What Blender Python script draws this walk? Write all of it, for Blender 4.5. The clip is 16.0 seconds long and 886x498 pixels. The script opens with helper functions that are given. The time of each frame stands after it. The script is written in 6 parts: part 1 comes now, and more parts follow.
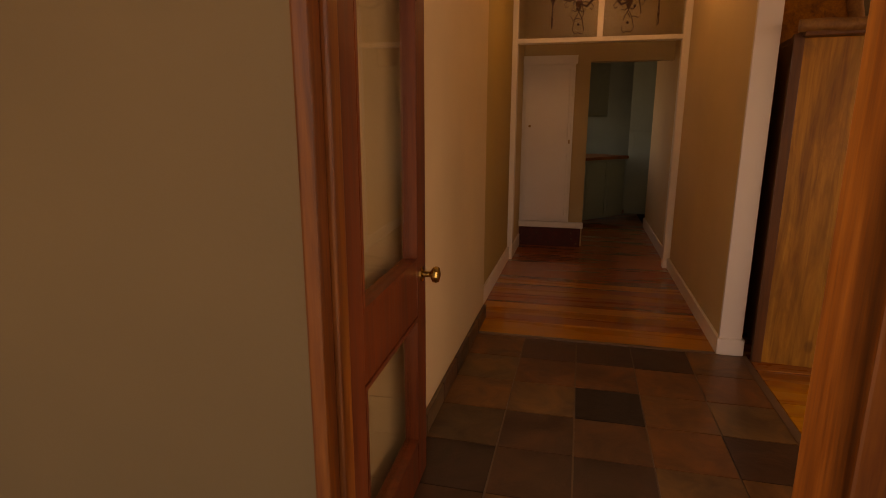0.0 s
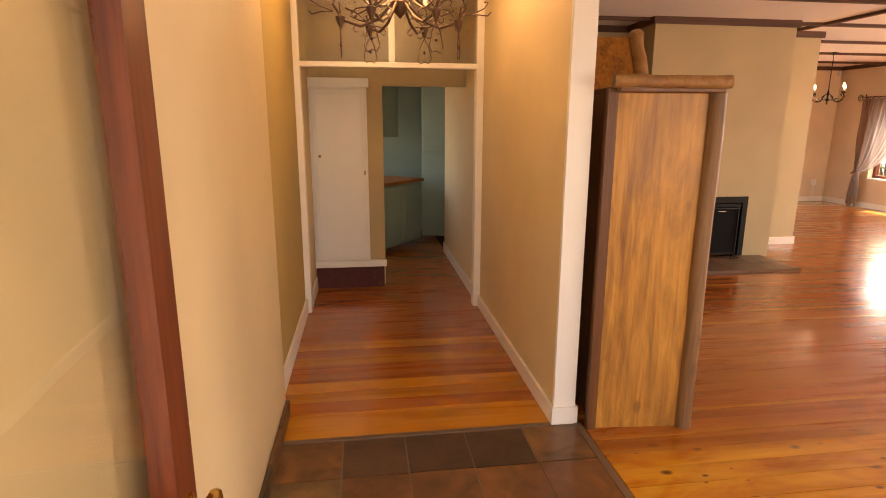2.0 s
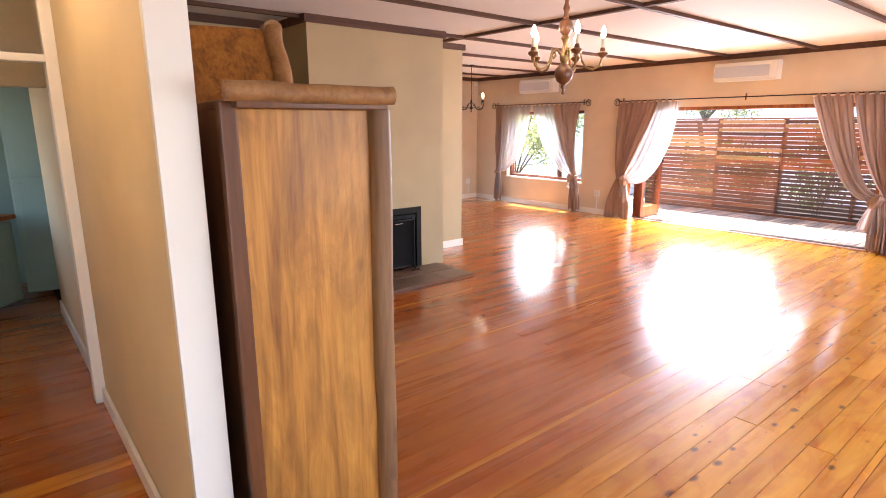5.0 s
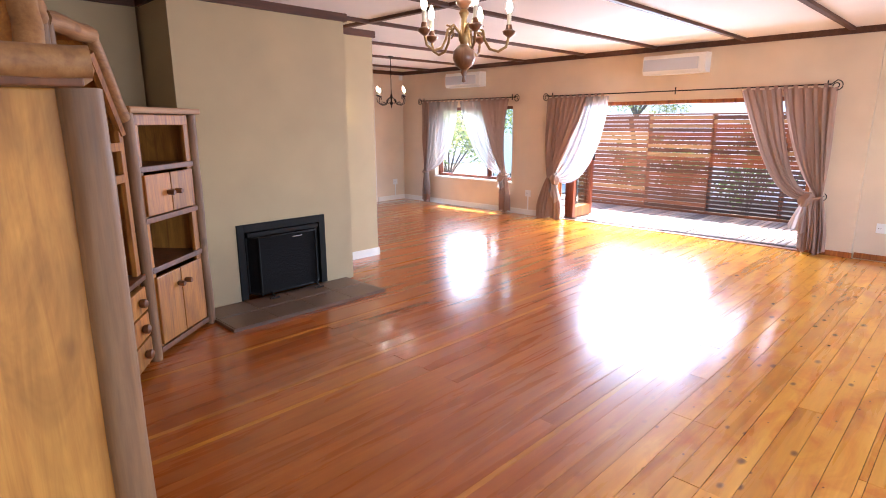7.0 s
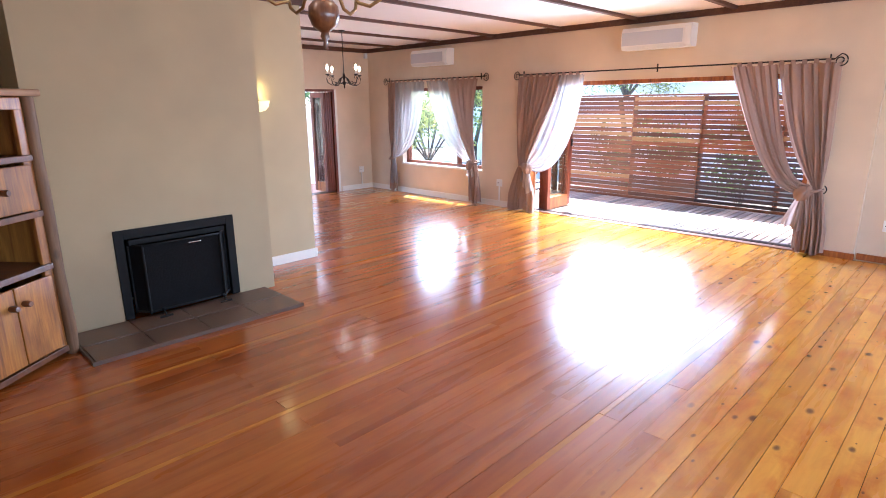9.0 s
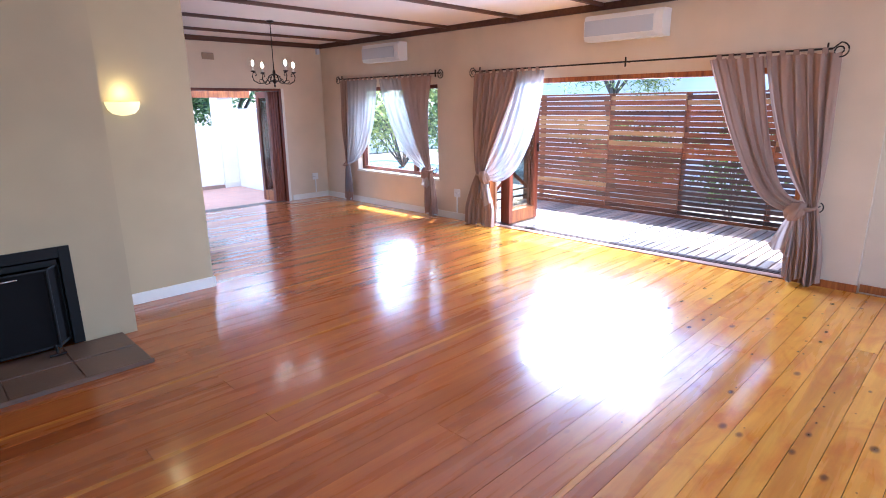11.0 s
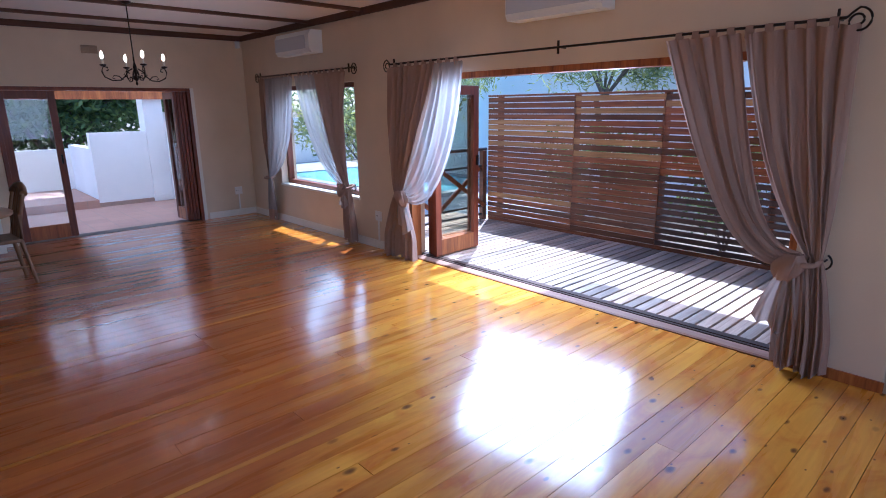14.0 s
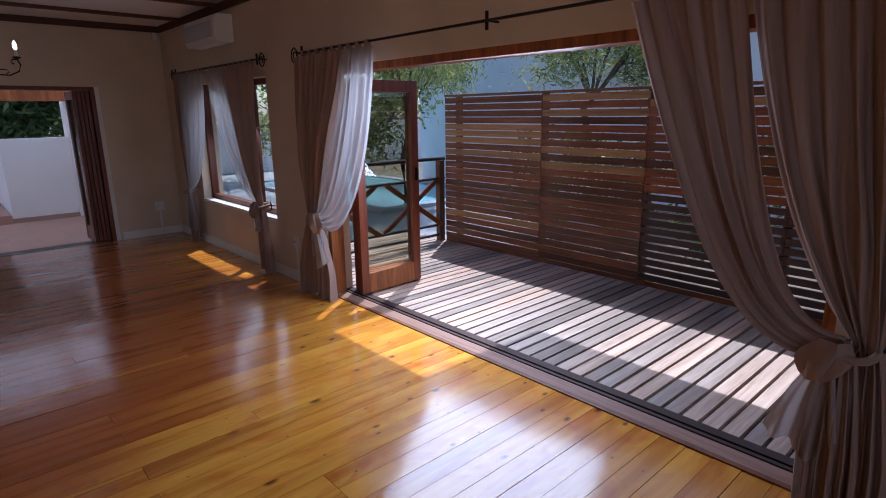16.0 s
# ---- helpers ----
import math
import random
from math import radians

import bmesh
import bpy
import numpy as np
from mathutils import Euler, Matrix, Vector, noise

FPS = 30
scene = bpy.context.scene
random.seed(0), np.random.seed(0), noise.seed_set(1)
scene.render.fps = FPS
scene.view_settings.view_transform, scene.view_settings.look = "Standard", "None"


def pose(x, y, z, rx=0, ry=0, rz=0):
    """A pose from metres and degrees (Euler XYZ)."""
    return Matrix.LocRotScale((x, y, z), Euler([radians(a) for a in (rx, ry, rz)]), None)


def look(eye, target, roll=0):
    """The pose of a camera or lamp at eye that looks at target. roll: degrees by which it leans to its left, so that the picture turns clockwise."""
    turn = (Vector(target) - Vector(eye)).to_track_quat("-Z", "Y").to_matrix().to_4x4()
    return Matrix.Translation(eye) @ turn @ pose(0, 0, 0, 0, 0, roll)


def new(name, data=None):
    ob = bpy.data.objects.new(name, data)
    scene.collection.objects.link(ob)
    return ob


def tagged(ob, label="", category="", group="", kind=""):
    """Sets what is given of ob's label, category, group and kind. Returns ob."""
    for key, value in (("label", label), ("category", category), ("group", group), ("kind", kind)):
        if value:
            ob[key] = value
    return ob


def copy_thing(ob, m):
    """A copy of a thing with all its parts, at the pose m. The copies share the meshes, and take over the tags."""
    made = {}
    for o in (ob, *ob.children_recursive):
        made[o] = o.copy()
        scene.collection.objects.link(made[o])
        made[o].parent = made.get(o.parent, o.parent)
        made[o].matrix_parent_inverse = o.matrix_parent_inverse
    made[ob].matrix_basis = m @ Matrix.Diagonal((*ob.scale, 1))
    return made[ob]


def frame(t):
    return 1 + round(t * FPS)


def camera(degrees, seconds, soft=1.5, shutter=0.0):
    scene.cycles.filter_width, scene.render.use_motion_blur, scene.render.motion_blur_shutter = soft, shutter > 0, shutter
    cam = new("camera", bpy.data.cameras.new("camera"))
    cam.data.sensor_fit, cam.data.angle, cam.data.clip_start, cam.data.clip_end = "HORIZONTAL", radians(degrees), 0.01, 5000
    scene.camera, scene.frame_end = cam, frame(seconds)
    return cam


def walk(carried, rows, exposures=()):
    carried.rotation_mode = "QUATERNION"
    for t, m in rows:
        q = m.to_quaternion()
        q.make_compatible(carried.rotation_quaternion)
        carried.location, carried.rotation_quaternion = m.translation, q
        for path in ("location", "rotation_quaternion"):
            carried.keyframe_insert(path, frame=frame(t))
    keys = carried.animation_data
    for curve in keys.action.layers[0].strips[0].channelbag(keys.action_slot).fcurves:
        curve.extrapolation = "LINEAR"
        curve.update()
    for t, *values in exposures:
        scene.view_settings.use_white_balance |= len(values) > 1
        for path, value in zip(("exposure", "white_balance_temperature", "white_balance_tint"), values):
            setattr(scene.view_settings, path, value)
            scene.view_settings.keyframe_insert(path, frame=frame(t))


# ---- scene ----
cam = camera(77.0, 16.0, 0.98)
PATH = [
    (0, (-0.06, -0.290, 1.334), (-0.522, 1.600, 0.893), 0.1),
    (0.5, (-0.112, -0.080, 1.431), (-0.439, 1.843, 0.989), 0.1),
    (1, (-0.139, 0.057, 1.499), (-0.358, 1.994, 1.053), 0.2),
    (1.5, (-0.169, 0.296, 1.565), (-0.159, 2.245, 1.118), 0.5),
    (2, (-0.195, 0.436, 1.612), (0.076, 2.368, 1.17), 0.2),
    (2.5, (-0.084, 0.638, 1.612), (0.351, 2.54, 1.171), 0.1),
    (3, (0.021, 0.789, 1.629), (0.601, 2.652, 1.19), 0.1),
    (3.5, (0.109, 0.921, 1.63), (0.812, 2.741, 1.192), 0.1),
    (4, (0.204, 1.117, 1.668), (1.087, 2.858, 1.232), 0.0),
    (4.5, (0.257, 1.206, 1.7), (1.36, 2.817, 1.267), -0.0),
    (5, (0.381, 1.29, 1.705), (1.624, 2.796, 1.27), -0.1),
    (7.5, (1.423, 1.666, 1.682), (2.816, 3.026, 1.222), -0.2),
    (8, (1.702, 1.689, 1.688), (3.086, 3.046, 1.193), -0.3),
    (10.5, (3.203, 2.002, 1.684), (4.574, 3.367, 1.179), -0.5),
    (11, (3.572, 2.006, 1.688), (4.938, 3.378, 1.185), -0.6),
    (11.5, (3.868, 1.979, 1.688), (5.216, 3.369, 1.188), -0.6),
    (12, (4.207, 2.02, 1.685), (5.543, 3.423, 1.189), -0.5),
    (12.5, (4.57, 2.036, 1.673), (5.896, 3.45, 1.179), -0.5),
    (13, (4.948, 2.105, 1.688), (6.268, 3.522, 1.192), -0.6),
    (13.5, (5.3, 2.227, 1.687), (6.615, 3.651, 1.191), -0.7),
    (14, (5.666, 2.307, 1.672), (6.975, 3.736, 1.177), -0.7),
    (14.5, (6.045, 2.386, 1.669), (7.351, 3.819, 1.177), -0.8),
    (15, (6.42, 2.528, 1.661), (7.722, 3.966, 1.172), -0.8),
    (15.5, (6.767, 2.664, 1.675), (8.064, 4.103, 1.177), -0.9),
    (16, (7.058, 2.814, 1.621), (8.362, 4.253, 1.144), -0.7),
]
EXPOSURES = [
    (0.0, 0.75, 19800, 50), (0.5, 1.45, 19800, 50), (1.0, 2.0, 16500, 47), (2.0, 2.75, 10000, 28), (3.0, 3.2, 7400, 20), (4.4, 3.15, 6500, 19), (5.2, 3.1, 6150, 18), (7.5, 2.95, 5350, 14),
    (11.0, 2.55, 4650, 12), (12.5, 2.0, 4350, 11), (14.0, 1.25, 4550, 14), (15.0, 0.6, 4900, 17), (16.0, 0.0, 5100, 18),
]
walk(cam, [(t, look(eye, target, roll)) for t, eye, target, roll in PATH], EXPOSURES)

# ---- world, sun ----
SUN_WAY = Vector((0.40, 0.28, 1.0)).normalized()
world = bpy.data.worlds.new("sky")
scene.world = world
world.use_nodes = True
wn = world.node_tree
sky = wn.nodes.new("ShaderNodeTexSky")
sky.sky_type = "NISHITA"
sky.sun_disc = False
sky.sun_elevation = math.asin(SUN_WAY.z)
sky.sun_rotation = math.atan2(SUN_WAY.x, SUN_WAY.y)
wn.links.new(sky.outputs[0], wn.nodes["Background"].inputs[0])
wn.nodes["Background"].inputs[1].default_value = 0.15
sun_data = bpy.data.lights.new("sun", "SUN")
sun_data.energy, sun_data.angle, sun_data.color = 5.0, radians(0.5), (1.0, 0.95, 0.86)
sun = new("sun", sun_data)
sun.matrix_world = look(SUN_WAY * 30, (0, 0, 0))


def sky_panel(name, x, y, z, target, w, h, watts, shape="RECTANGLE"):
    """An area lamp that stands in for daylight at an opening."""
    d = bpy.data.lights.new(name, "AREA")
    d.shape, d.size, d.size_y, d.energy, d.color = shape, w, h, watts, (0.86, 0.93, 1.0)
    ob = new(name, d)
    ob.matrix_world = look((x, y, z), target)
    return ob


sky_panel("daylight_deck", 10.04, 5.62, 1.45, (8.70, 5.45, 0.30), 1.75, 1.15, 48)
sky_panel("daylight_window", 9.80, 9.25, 1.3, (7.6, 9.2, 0.2), 1.4, 1.25, 6, "ELLIPSE")
sky_panel("daylight_entrance", -0.06, 0.67, 1.10, (0.1, 4, 0.9), 0.72, 1.7, 2.1)
# Fill lamps at openings that are added and out of view.
sky_panel("fill_south", 3.6, -0.70, 1.45, (3.4, 4, 0.8), 3.0, 1.2, 9.5)
sky_panel("fill_south_east", 7.4, -0.70, 1.45, (8.4, 3, 0.9), 2.6, 1.2, 10)
sky_panel("fill_kitchen", -0.80, 7.6, 1.5, (1.0, 7.6, 1.0), 1.0, 0.9, 0.5)


# ---- materials ----
def mat(name, colour, rough=0.6, metal=0.0, **kw):
    m = bpy.data.materials.new(name)
    m.use_nodes = True
    b = m.node_tree.nodes["Principled BSDF"]
    b.inputs["Base Color"].default_value = (*colour, 1)
    b.inputs["Roughness"].default_value = rough
    b.inputs["Metallic"].default_value = metal
    for k, v in kw.items():
        b.inputs[k.replace("_", " ")].default_value = v
    return m


def nd(m, kind, **kw):
    n = m.node_tree.nodes.new(kind)
    for k, v in kw.items():
        if k in n.inputs:
            n.inputs[k].default_value = v
    return n


def ln(m, a, b):
    m.node_tree.links.new(a, b)


def coords(m, scale=(1, 1, 1), spread=None):
    """Object coordinates, stretched; spread shifts each piece or island by its own random amount."""
    tc = nd(m, "ShaderNodeTexCoord")
    mp = nd(m, "ShaderNodeMapping")
    mp.inputs["Scale"].default_value = scale
    ln(m, tc.outputs["Object"], mp.inputs["Vector"])
    if spread is not None:
        mul = nd(m, "ShaderNodeMath")
        mul.operation = "MULTIPLY"
        mul.inputs[1].default_value = 97.0
        ln(m, spread, mul.inputs[0])
        comb = nd(m, "ShaderNodeCombineXYZ")
        for i in range(3):
            ln(m, mul.outputs[0], comb.inputs[i])
        ln(m, comb.outputs[0], mp.inputs["Location"])
    return mp.outputs["Vector"]


def ramp(m, fac, stops):
    r = nd(m, "ShaderNodeValToRGB")
    e = r.color_ramp.elements
    while len(e) < len(stops):
        e.new(0.5)
    for el, (pos, c) in zip(e, stops):
        el.position, el.color = pos, (*c, 1)
    ln(m, fac, r.inputs["Fac"])
    return r.outputs["Color"]


def mix(m, fac, a, b, kind="MIX"):
    n = nd(m, "ShaderNodeMix")
    n.data_type, n.blend_type = "RGBA", kind
    for sock, v in ((n.inputs[0], fac), (n.inputs[6], a), (n.inputs[7], b)):
        if isinstance(v, (int, float)):
            sock.default_value = v
        elif isinstance(v, tuple):
            sock.default_value = (*v, 1)
        else:
            ln(m, v, sock)
    return n.outputs[2]


def noise_tex(m, vec, scale, detail=4, rough=0.55, distort=0.0):
    n = nd(m, "ShaderNodeTexNoise", Scale=scale, Detail=detail, Roughness=rough, Distortion=distort)
    ln(m, vec, n.inputs["Vector"])
    return n.outputs["Fac"]


def bump(m, height, strength, distance=0.01):
    n = nd(m, "ShaderNodeBump", Strength=strength, Distance=distance)
    ln(m, height, n.inputs["Height"])
    ln(m, n.outputs[0], m.node_tree.nodes["Principled BSDF"].inputs["Normal"])


def base(m, sock):
    ln(m, sock, m.node_tree.nodes["Principled BSDF"].inputs["Base Color"])


def rough_from(m, fac, lo, hi):
    n = nd(m, "ShaderNodeMapRange")
    n.inputs[3].default_value, n.inputs[4].default_value = lo, hi
    ln(m, fac, n.inputs[0])
    ln(m, n.outputs[0], m.node_tree.nodes["Principled BSDF"].inputs["Roughness"])


def plaster(name, c, rough=0.65, amount=0.10, relief=0.12):
    m = mat(name, c, rough)
    v = coords(m)
    big = noise_tex(m, v, 1.3, 3)
    fine = noise_tex(m, v, 55, 4)
    dark = tuple(x * (1 - amount) for x in c)
    lite = tuple(min(1, x * (1 + amount * 0.6)) for x in c)
    col = ramp(m, big, [(0.3, dark), (0.7, lite)])
    col = mix(m, 0.12, col, mix(m, fine, dark, lite))
    base(m, col)
    bump(m, fine, relief, 0.004)
    rough_from(m, big, rough - 0.08, rough + 0.1)
    return m


def timber(name, c_dark, c_mid, c_lite, along="X", rough=0.35, coat=0.0, pieces="object", knots=0.0, vary=0.5, grain=1.0, coat_rough=0.12, relief=0.12, smudge=0.0, fine=0.35):
    """Planed wood whose grain runs along one axis of the piece."""
    m = mat(name, c_mid, rough)
    p = m.node_tree.nodes["Principled BSDF"]
    if pieces == "object":
        rnd = nd(m, "ShaderNodeObjectInfo").outputs["Random"]
    else:
        rnd = nd(m, "ShaderNodeNewGeometry").outputs["Random Per Island"]
    stretch = {"X": (1.1, 16, 16), "Y": (16, 1.1, 16), "Z": (16, 16, 1.1)}[along]
    v = coords(m, tuple(s * grain for s in stretch), rnd)
    rings = noise_tex(m, v, 1.0, 5, 0.6, 0.9)
    v2 = coords(m, tuple(s * grain * 5 for s in stretch), rnd)
    fibre = noise_tex(m, v2, 1.0, 3, 0.6)
    col = ramp(m, rings, [(0.28, c_dark), (0.5, c_mid), (0.72, c_lite)])
    col = mix(m, fine, col, ramp(m, fibre, [(0.3, c_dark), (0.7, c_lite)]))
    tone = ramp(m, rnd, [(0.0, tuple(1 - 0.55 * vary for _ in range(3))), (0.5, (1, 1, 1)), (1.0, (1 + 0.25 * vary, 1 + 0.12 * vary, 1.0))])
    col = mix(m, 1.0, col, tone, "MULTIPLY")
    if knots > 0:
        vk = coords(m, {"X": (3.4, 5.5, 5.5), "Y": (5.5, 3.4, 5.5), "Z": (5.5, 5.5, 3.4)}[along], rnd)
        vor = nd(m, "ShaderNodeTexVoronoi", Scale=1.0, Randomness=1.0)
        ln(m, vk, vor.inputs["Vector"])
        spot = ramp(m, vor.outputs["Distance"], [(0.0, (1, 1, 1)), (0.09, (0.8, 0.8, 0.8)), (0.16, (0, 0, 0))])
        gate = ramp(m, noise_tex(m, vk, 0.9, 1), [(0.46, (0, 0, 0)), (0.52, (1, 1, 1))])
        f = mix(m, 1.0, spot, gate, "MULTIPLY")
        f2 = mix(m, 1.0, f, (knots, knots, knots), "MULTIPLY")
        col = mix(m, f2, col, tuple(x * 0.28 for x in c_dark))
    if smudge > 0:
        vs = coords(m, {"X": (1.6, 5, 5), "Y": (5, 1.6, 5), "Z": (5, 5, 1.6)}[along], rnd)
        cloud = ramp(m, noise_tex(m, vs, 1.3, 4, 0.65, 1.2), [(0.42, (0, 0, 0)), (0.68, (smudge, smudge, smudge))])
        col = mix(m, cloud, col, tuple(x * 0.5 for x in c_dark))
    base(m, col)
    rough_from(m, fibre, rough * 0.8, rough * 1.25)
    bump(m, fibre, relief, 0.003)
    p.inputs["Coat Weight"].default_value = coat
    p.inputs["Coat Roughness"].default_value = coat_rough
    return m


WALL_CREAM = plaster("cream_paint", (0.70, 0.565, 0.405))
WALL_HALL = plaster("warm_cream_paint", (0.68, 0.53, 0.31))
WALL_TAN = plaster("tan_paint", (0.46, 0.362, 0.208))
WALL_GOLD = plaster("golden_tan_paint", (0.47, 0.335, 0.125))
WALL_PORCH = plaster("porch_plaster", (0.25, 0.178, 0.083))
WALL_WHITE = plaster("white_plaster", (0.85, 0.85, 0.85), 0.8, 0.05, 0.25)
CEILING = plaster("ceiling_board_paint", (0.80, 0.75, 0.72), 0.8, 0.04, 0.1)
WHITE_PAINT = plaster("white_gloss_paint", (0.80, 0.76, 0.68), 0.35, 0.05, 0.05)
CUPBOARD_WHITE = plaster("cupboard_white_paint", (0.72, 0.74, 0.74), 0.45, 0.05, 0.05)
TEAL = plaster("teal_cabinet_paint", (0.23, 0.315, 0.255), 0.5, 0.15, 0.08)
BEAM = timber("dark_stained_batten", (0.040, 0.014, 0.007), (0.085, 0.031, 0.015), (0.13, 0.055, 0.027), "X", 0.62, pieces="object", vary=0.2)


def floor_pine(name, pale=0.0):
    """Varnished pine boards: red-brown in the depth of the room, yellow toward the south and east sides."""
    m = mat(name, (0.45, 0.13, 0.02), 0.27)
    p = m.node_tree.nodes["Principled BSDF"]
    rnd = nd(m, "ShaderNodeObjectInfo").outputs["Random"]
    pos = nd(m, "ShaderNodeNewGeometry").outputs["Position"]
    xyz = nd(m, "ShaderNodeSeparateXYZ")
    ln(m, pos, xyz.inputs[0])

    def calc(op, a, b):
        n = nd(m, "ShaderNodeMath")
        n.operation = op
        for k, v in enumerate((a, b)):
            if isinstance(v, (int, float)):
                n.inputs[k].default_value = v
            else:
                ln(m, v, n.inputs[k])
        return n.outputs[0]

    def span(v, lo, hi):
        n = nd(m, "ShaderNodeMapRange")
        n.inputs[1].default_value, n.inputs[2].default_value = lo, hi
        ln(m, v, n.inputs[0])
        return n.outputs[0]
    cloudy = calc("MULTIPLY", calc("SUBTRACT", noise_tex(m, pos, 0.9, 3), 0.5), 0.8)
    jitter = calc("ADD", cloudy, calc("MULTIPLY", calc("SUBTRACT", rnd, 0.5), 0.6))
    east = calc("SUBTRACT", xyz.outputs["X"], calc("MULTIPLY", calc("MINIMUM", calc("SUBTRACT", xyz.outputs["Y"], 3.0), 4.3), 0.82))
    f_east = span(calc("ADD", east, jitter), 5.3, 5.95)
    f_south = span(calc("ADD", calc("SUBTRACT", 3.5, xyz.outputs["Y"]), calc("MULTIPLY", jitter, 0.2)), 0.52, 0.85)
    yellow_share = calc("MAXIMUM", f_east, f_south)
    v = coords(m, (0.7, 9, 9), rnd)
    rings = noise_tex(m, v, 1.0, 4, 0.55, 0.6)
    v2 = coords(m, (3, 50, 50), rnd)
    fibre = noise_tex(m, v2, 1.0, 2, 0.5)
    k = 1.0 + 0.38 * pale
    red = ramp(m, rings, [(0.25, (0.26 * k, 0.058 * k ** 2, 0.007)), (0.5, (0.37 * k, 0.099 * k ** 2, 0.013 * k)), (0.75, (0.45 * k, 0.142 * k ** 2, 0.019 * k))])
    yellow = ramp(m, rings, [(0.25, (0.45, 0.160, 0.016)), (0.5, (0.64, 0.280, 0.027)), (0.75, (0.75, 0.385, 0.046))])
    col = mix(m, yellow_share, red, yellow)
    col = mix(m, 0.10, col, mix(m, 1.0, col, ramp(m, fibre, [(0.3, (0.3, 0.3, 0.3)), (0.7, (1.3, 1.3, 1.3))]), "MULTIPLY"))
    tone = ramp(m, rnd, [(0.0, (0.88, 0.85, 0.84)), (0.5, (1, 1, 1)), (1.0, (1.06, 1.04, 1.0))])
    col = mix(m, 1.0, col, tone, "MULTIPLY")
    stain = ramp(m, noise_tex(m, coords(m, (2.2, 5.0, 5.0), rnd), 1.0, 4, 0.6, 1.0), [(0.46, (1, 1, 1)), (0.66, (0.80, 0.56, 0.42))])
    col = mix(m, calc("ADD", calc("MULTIPLY", yellow_share, 0.75), 0.22), col, stain, "MULTIPLY")
    vk = coords(m, (4.2, 7.5, 7.5), rnd)
    wob = nd(m, "ShaderNodeTexNoise", Scale=5.0, Detail=2.0)
    ln(m, vk, wob.inputs["Vector"])
    vk2 = mix(m, 0.06, vk, wob.outputs["Color"], "ADD")
    vor = nd(m, "ShaderNodeTexVoronoi", Scale=1.0, Randomness=1.0)
    vor.voronoi_dimensions = "2D"
    ln(m, vk2, vor.inputs["Vector"])
    cell = nd(m, "ShaderNodeSeparateColor")
    ln(m, vor.outputs["Color"], cell.inputs[0])
    size = calc("ADD", calc("MULTIPLY", calc("POWER", cell.outputs[0], 2.0), 0.16), 0.042)
    spot = ramp(m, calc("DIVIDE", vor.outputs["Distance"], size), [(0.0, (1, 1, 1)), (0.5, (0.8, 0.8, 0.8)), (1.0, (0, 0, 0))])
    gate = ramp(m, cell.outputs[1], [(0.50, (0, 0, 0)), (0.54, (1, 1, 1))])
    knot = calc("MULTIPLY", mix(m, 1.0, spot, gate, "MULTIPLY"), calc("ADD", calc("MULTIPLY", yellow_share, 0.85), 0.12))
    col = mix(m, knot, col, (0.075, 0.017, 0.004))
    base(m, col)
    rough_from(m, rings, 0.22, 0.34)
    bump(m, fibre, 0.015, 0.002)
    bw = nd(m, "ShaderNodeBump", Strength=0.11, Distance=0.02)
    ln(m, noise_tex(m, pos, 3.2, 2, 0.5, 0.6), bw.inputs["Height"])
    ln(m, bw.outputs[0], p.inputs["Coat Normal"])
    p.inputs["Specular IOR Level"].default_value = 0.1
    p.inputs["Coat Weight"].default_value = 1.0
    p.inputs["Coat Roughness"].default_value = 0.14
    return m


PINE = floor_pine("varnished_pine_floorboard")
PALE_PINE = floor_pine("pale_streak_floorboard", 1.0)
DOOR_WOOD = timber("red_brown_door_wood", (0.075, 0.014, 0.004), (0.155, 0.030, 0.008), (0.23, 0.052, 0.013), "Z", 0.45, 0.12, vary=0.25)
FRAME_WOOD = timber("orange_brown_frame_wood", (0.10, 0.022, 0.005), (0.30, 0.082, 0.016), (0.50, 0.175, 0.036), "Z", 0.45, 0.10, vary=0.25, grain=0.8)
RUSTIC = timber("rustic_pine", (0.21, 0.074, 0.013), (0.48, 0.208, 0.034), (0.66, 0.325, 0.058), "Z", 0.50, 0.08, knots=0.5, vary=0.12, grain=1.1, smudge=0.45, fine=0.16)
RUSTIC_FRONT = timber("orange_rustic_pine", (0.10, 0.028, 0.005), (0.43, 0.150, 0.018), (0.60, 0.26, 0.036), "Z", 0.5, 0.06, knots=0.5, vary=0.4, grain=0.9, smudge=0.35)
RUSTIC_DARK = timber("dark_rustic_pine", (0.06, 0.018, 0.005), (0.14, 0.045, 0.011), (0.22, 0.08, 0.02), "Z", 0.5, 0.1, vary=0.3, grain=0.6)
LOG_Z = timber("weathered_log_upright", (0.085, 0.038, 0.015), (0.20, 0.098, 0.040), (0.30, 0.165, 0.07), "Z", 0.55, knots=0.5, vary=0.25, grain=0.8, relief=0.3)
LOG_X = timber("weathered_log", (0.14, 0.055, 0.018), (0.31, 0.145, 0.048), (0.42, 0.23, 0.085), "X", 0.55, knots=0.5, vary=0.25, grain=0.8, relief=0.3)
CHAIR_WOOD = timber("brown_chair_wood", (0.09, 0.040, 0.016), (0.19, 0.090, 0.036), (0.28, 0.145, 0.062), "Z", 0.45, 0.15, vary=0.2)
TABLE_WOOD = timber("pale_table_wood", (0.18, 0.085, 0.032), (0.30, 0.160, 0.066), (0.39, 0.225, 0.105), "X", 0.4, 0.2, vary=0.3)
DECK_WOOD = timber("grey_deck_board", (0.24, 0.160, 0.118), (0.45, 0.345, 0.275), (0.60, 0.50, 0.42), "X", 0.55, vary=1.0, relief=0.25)
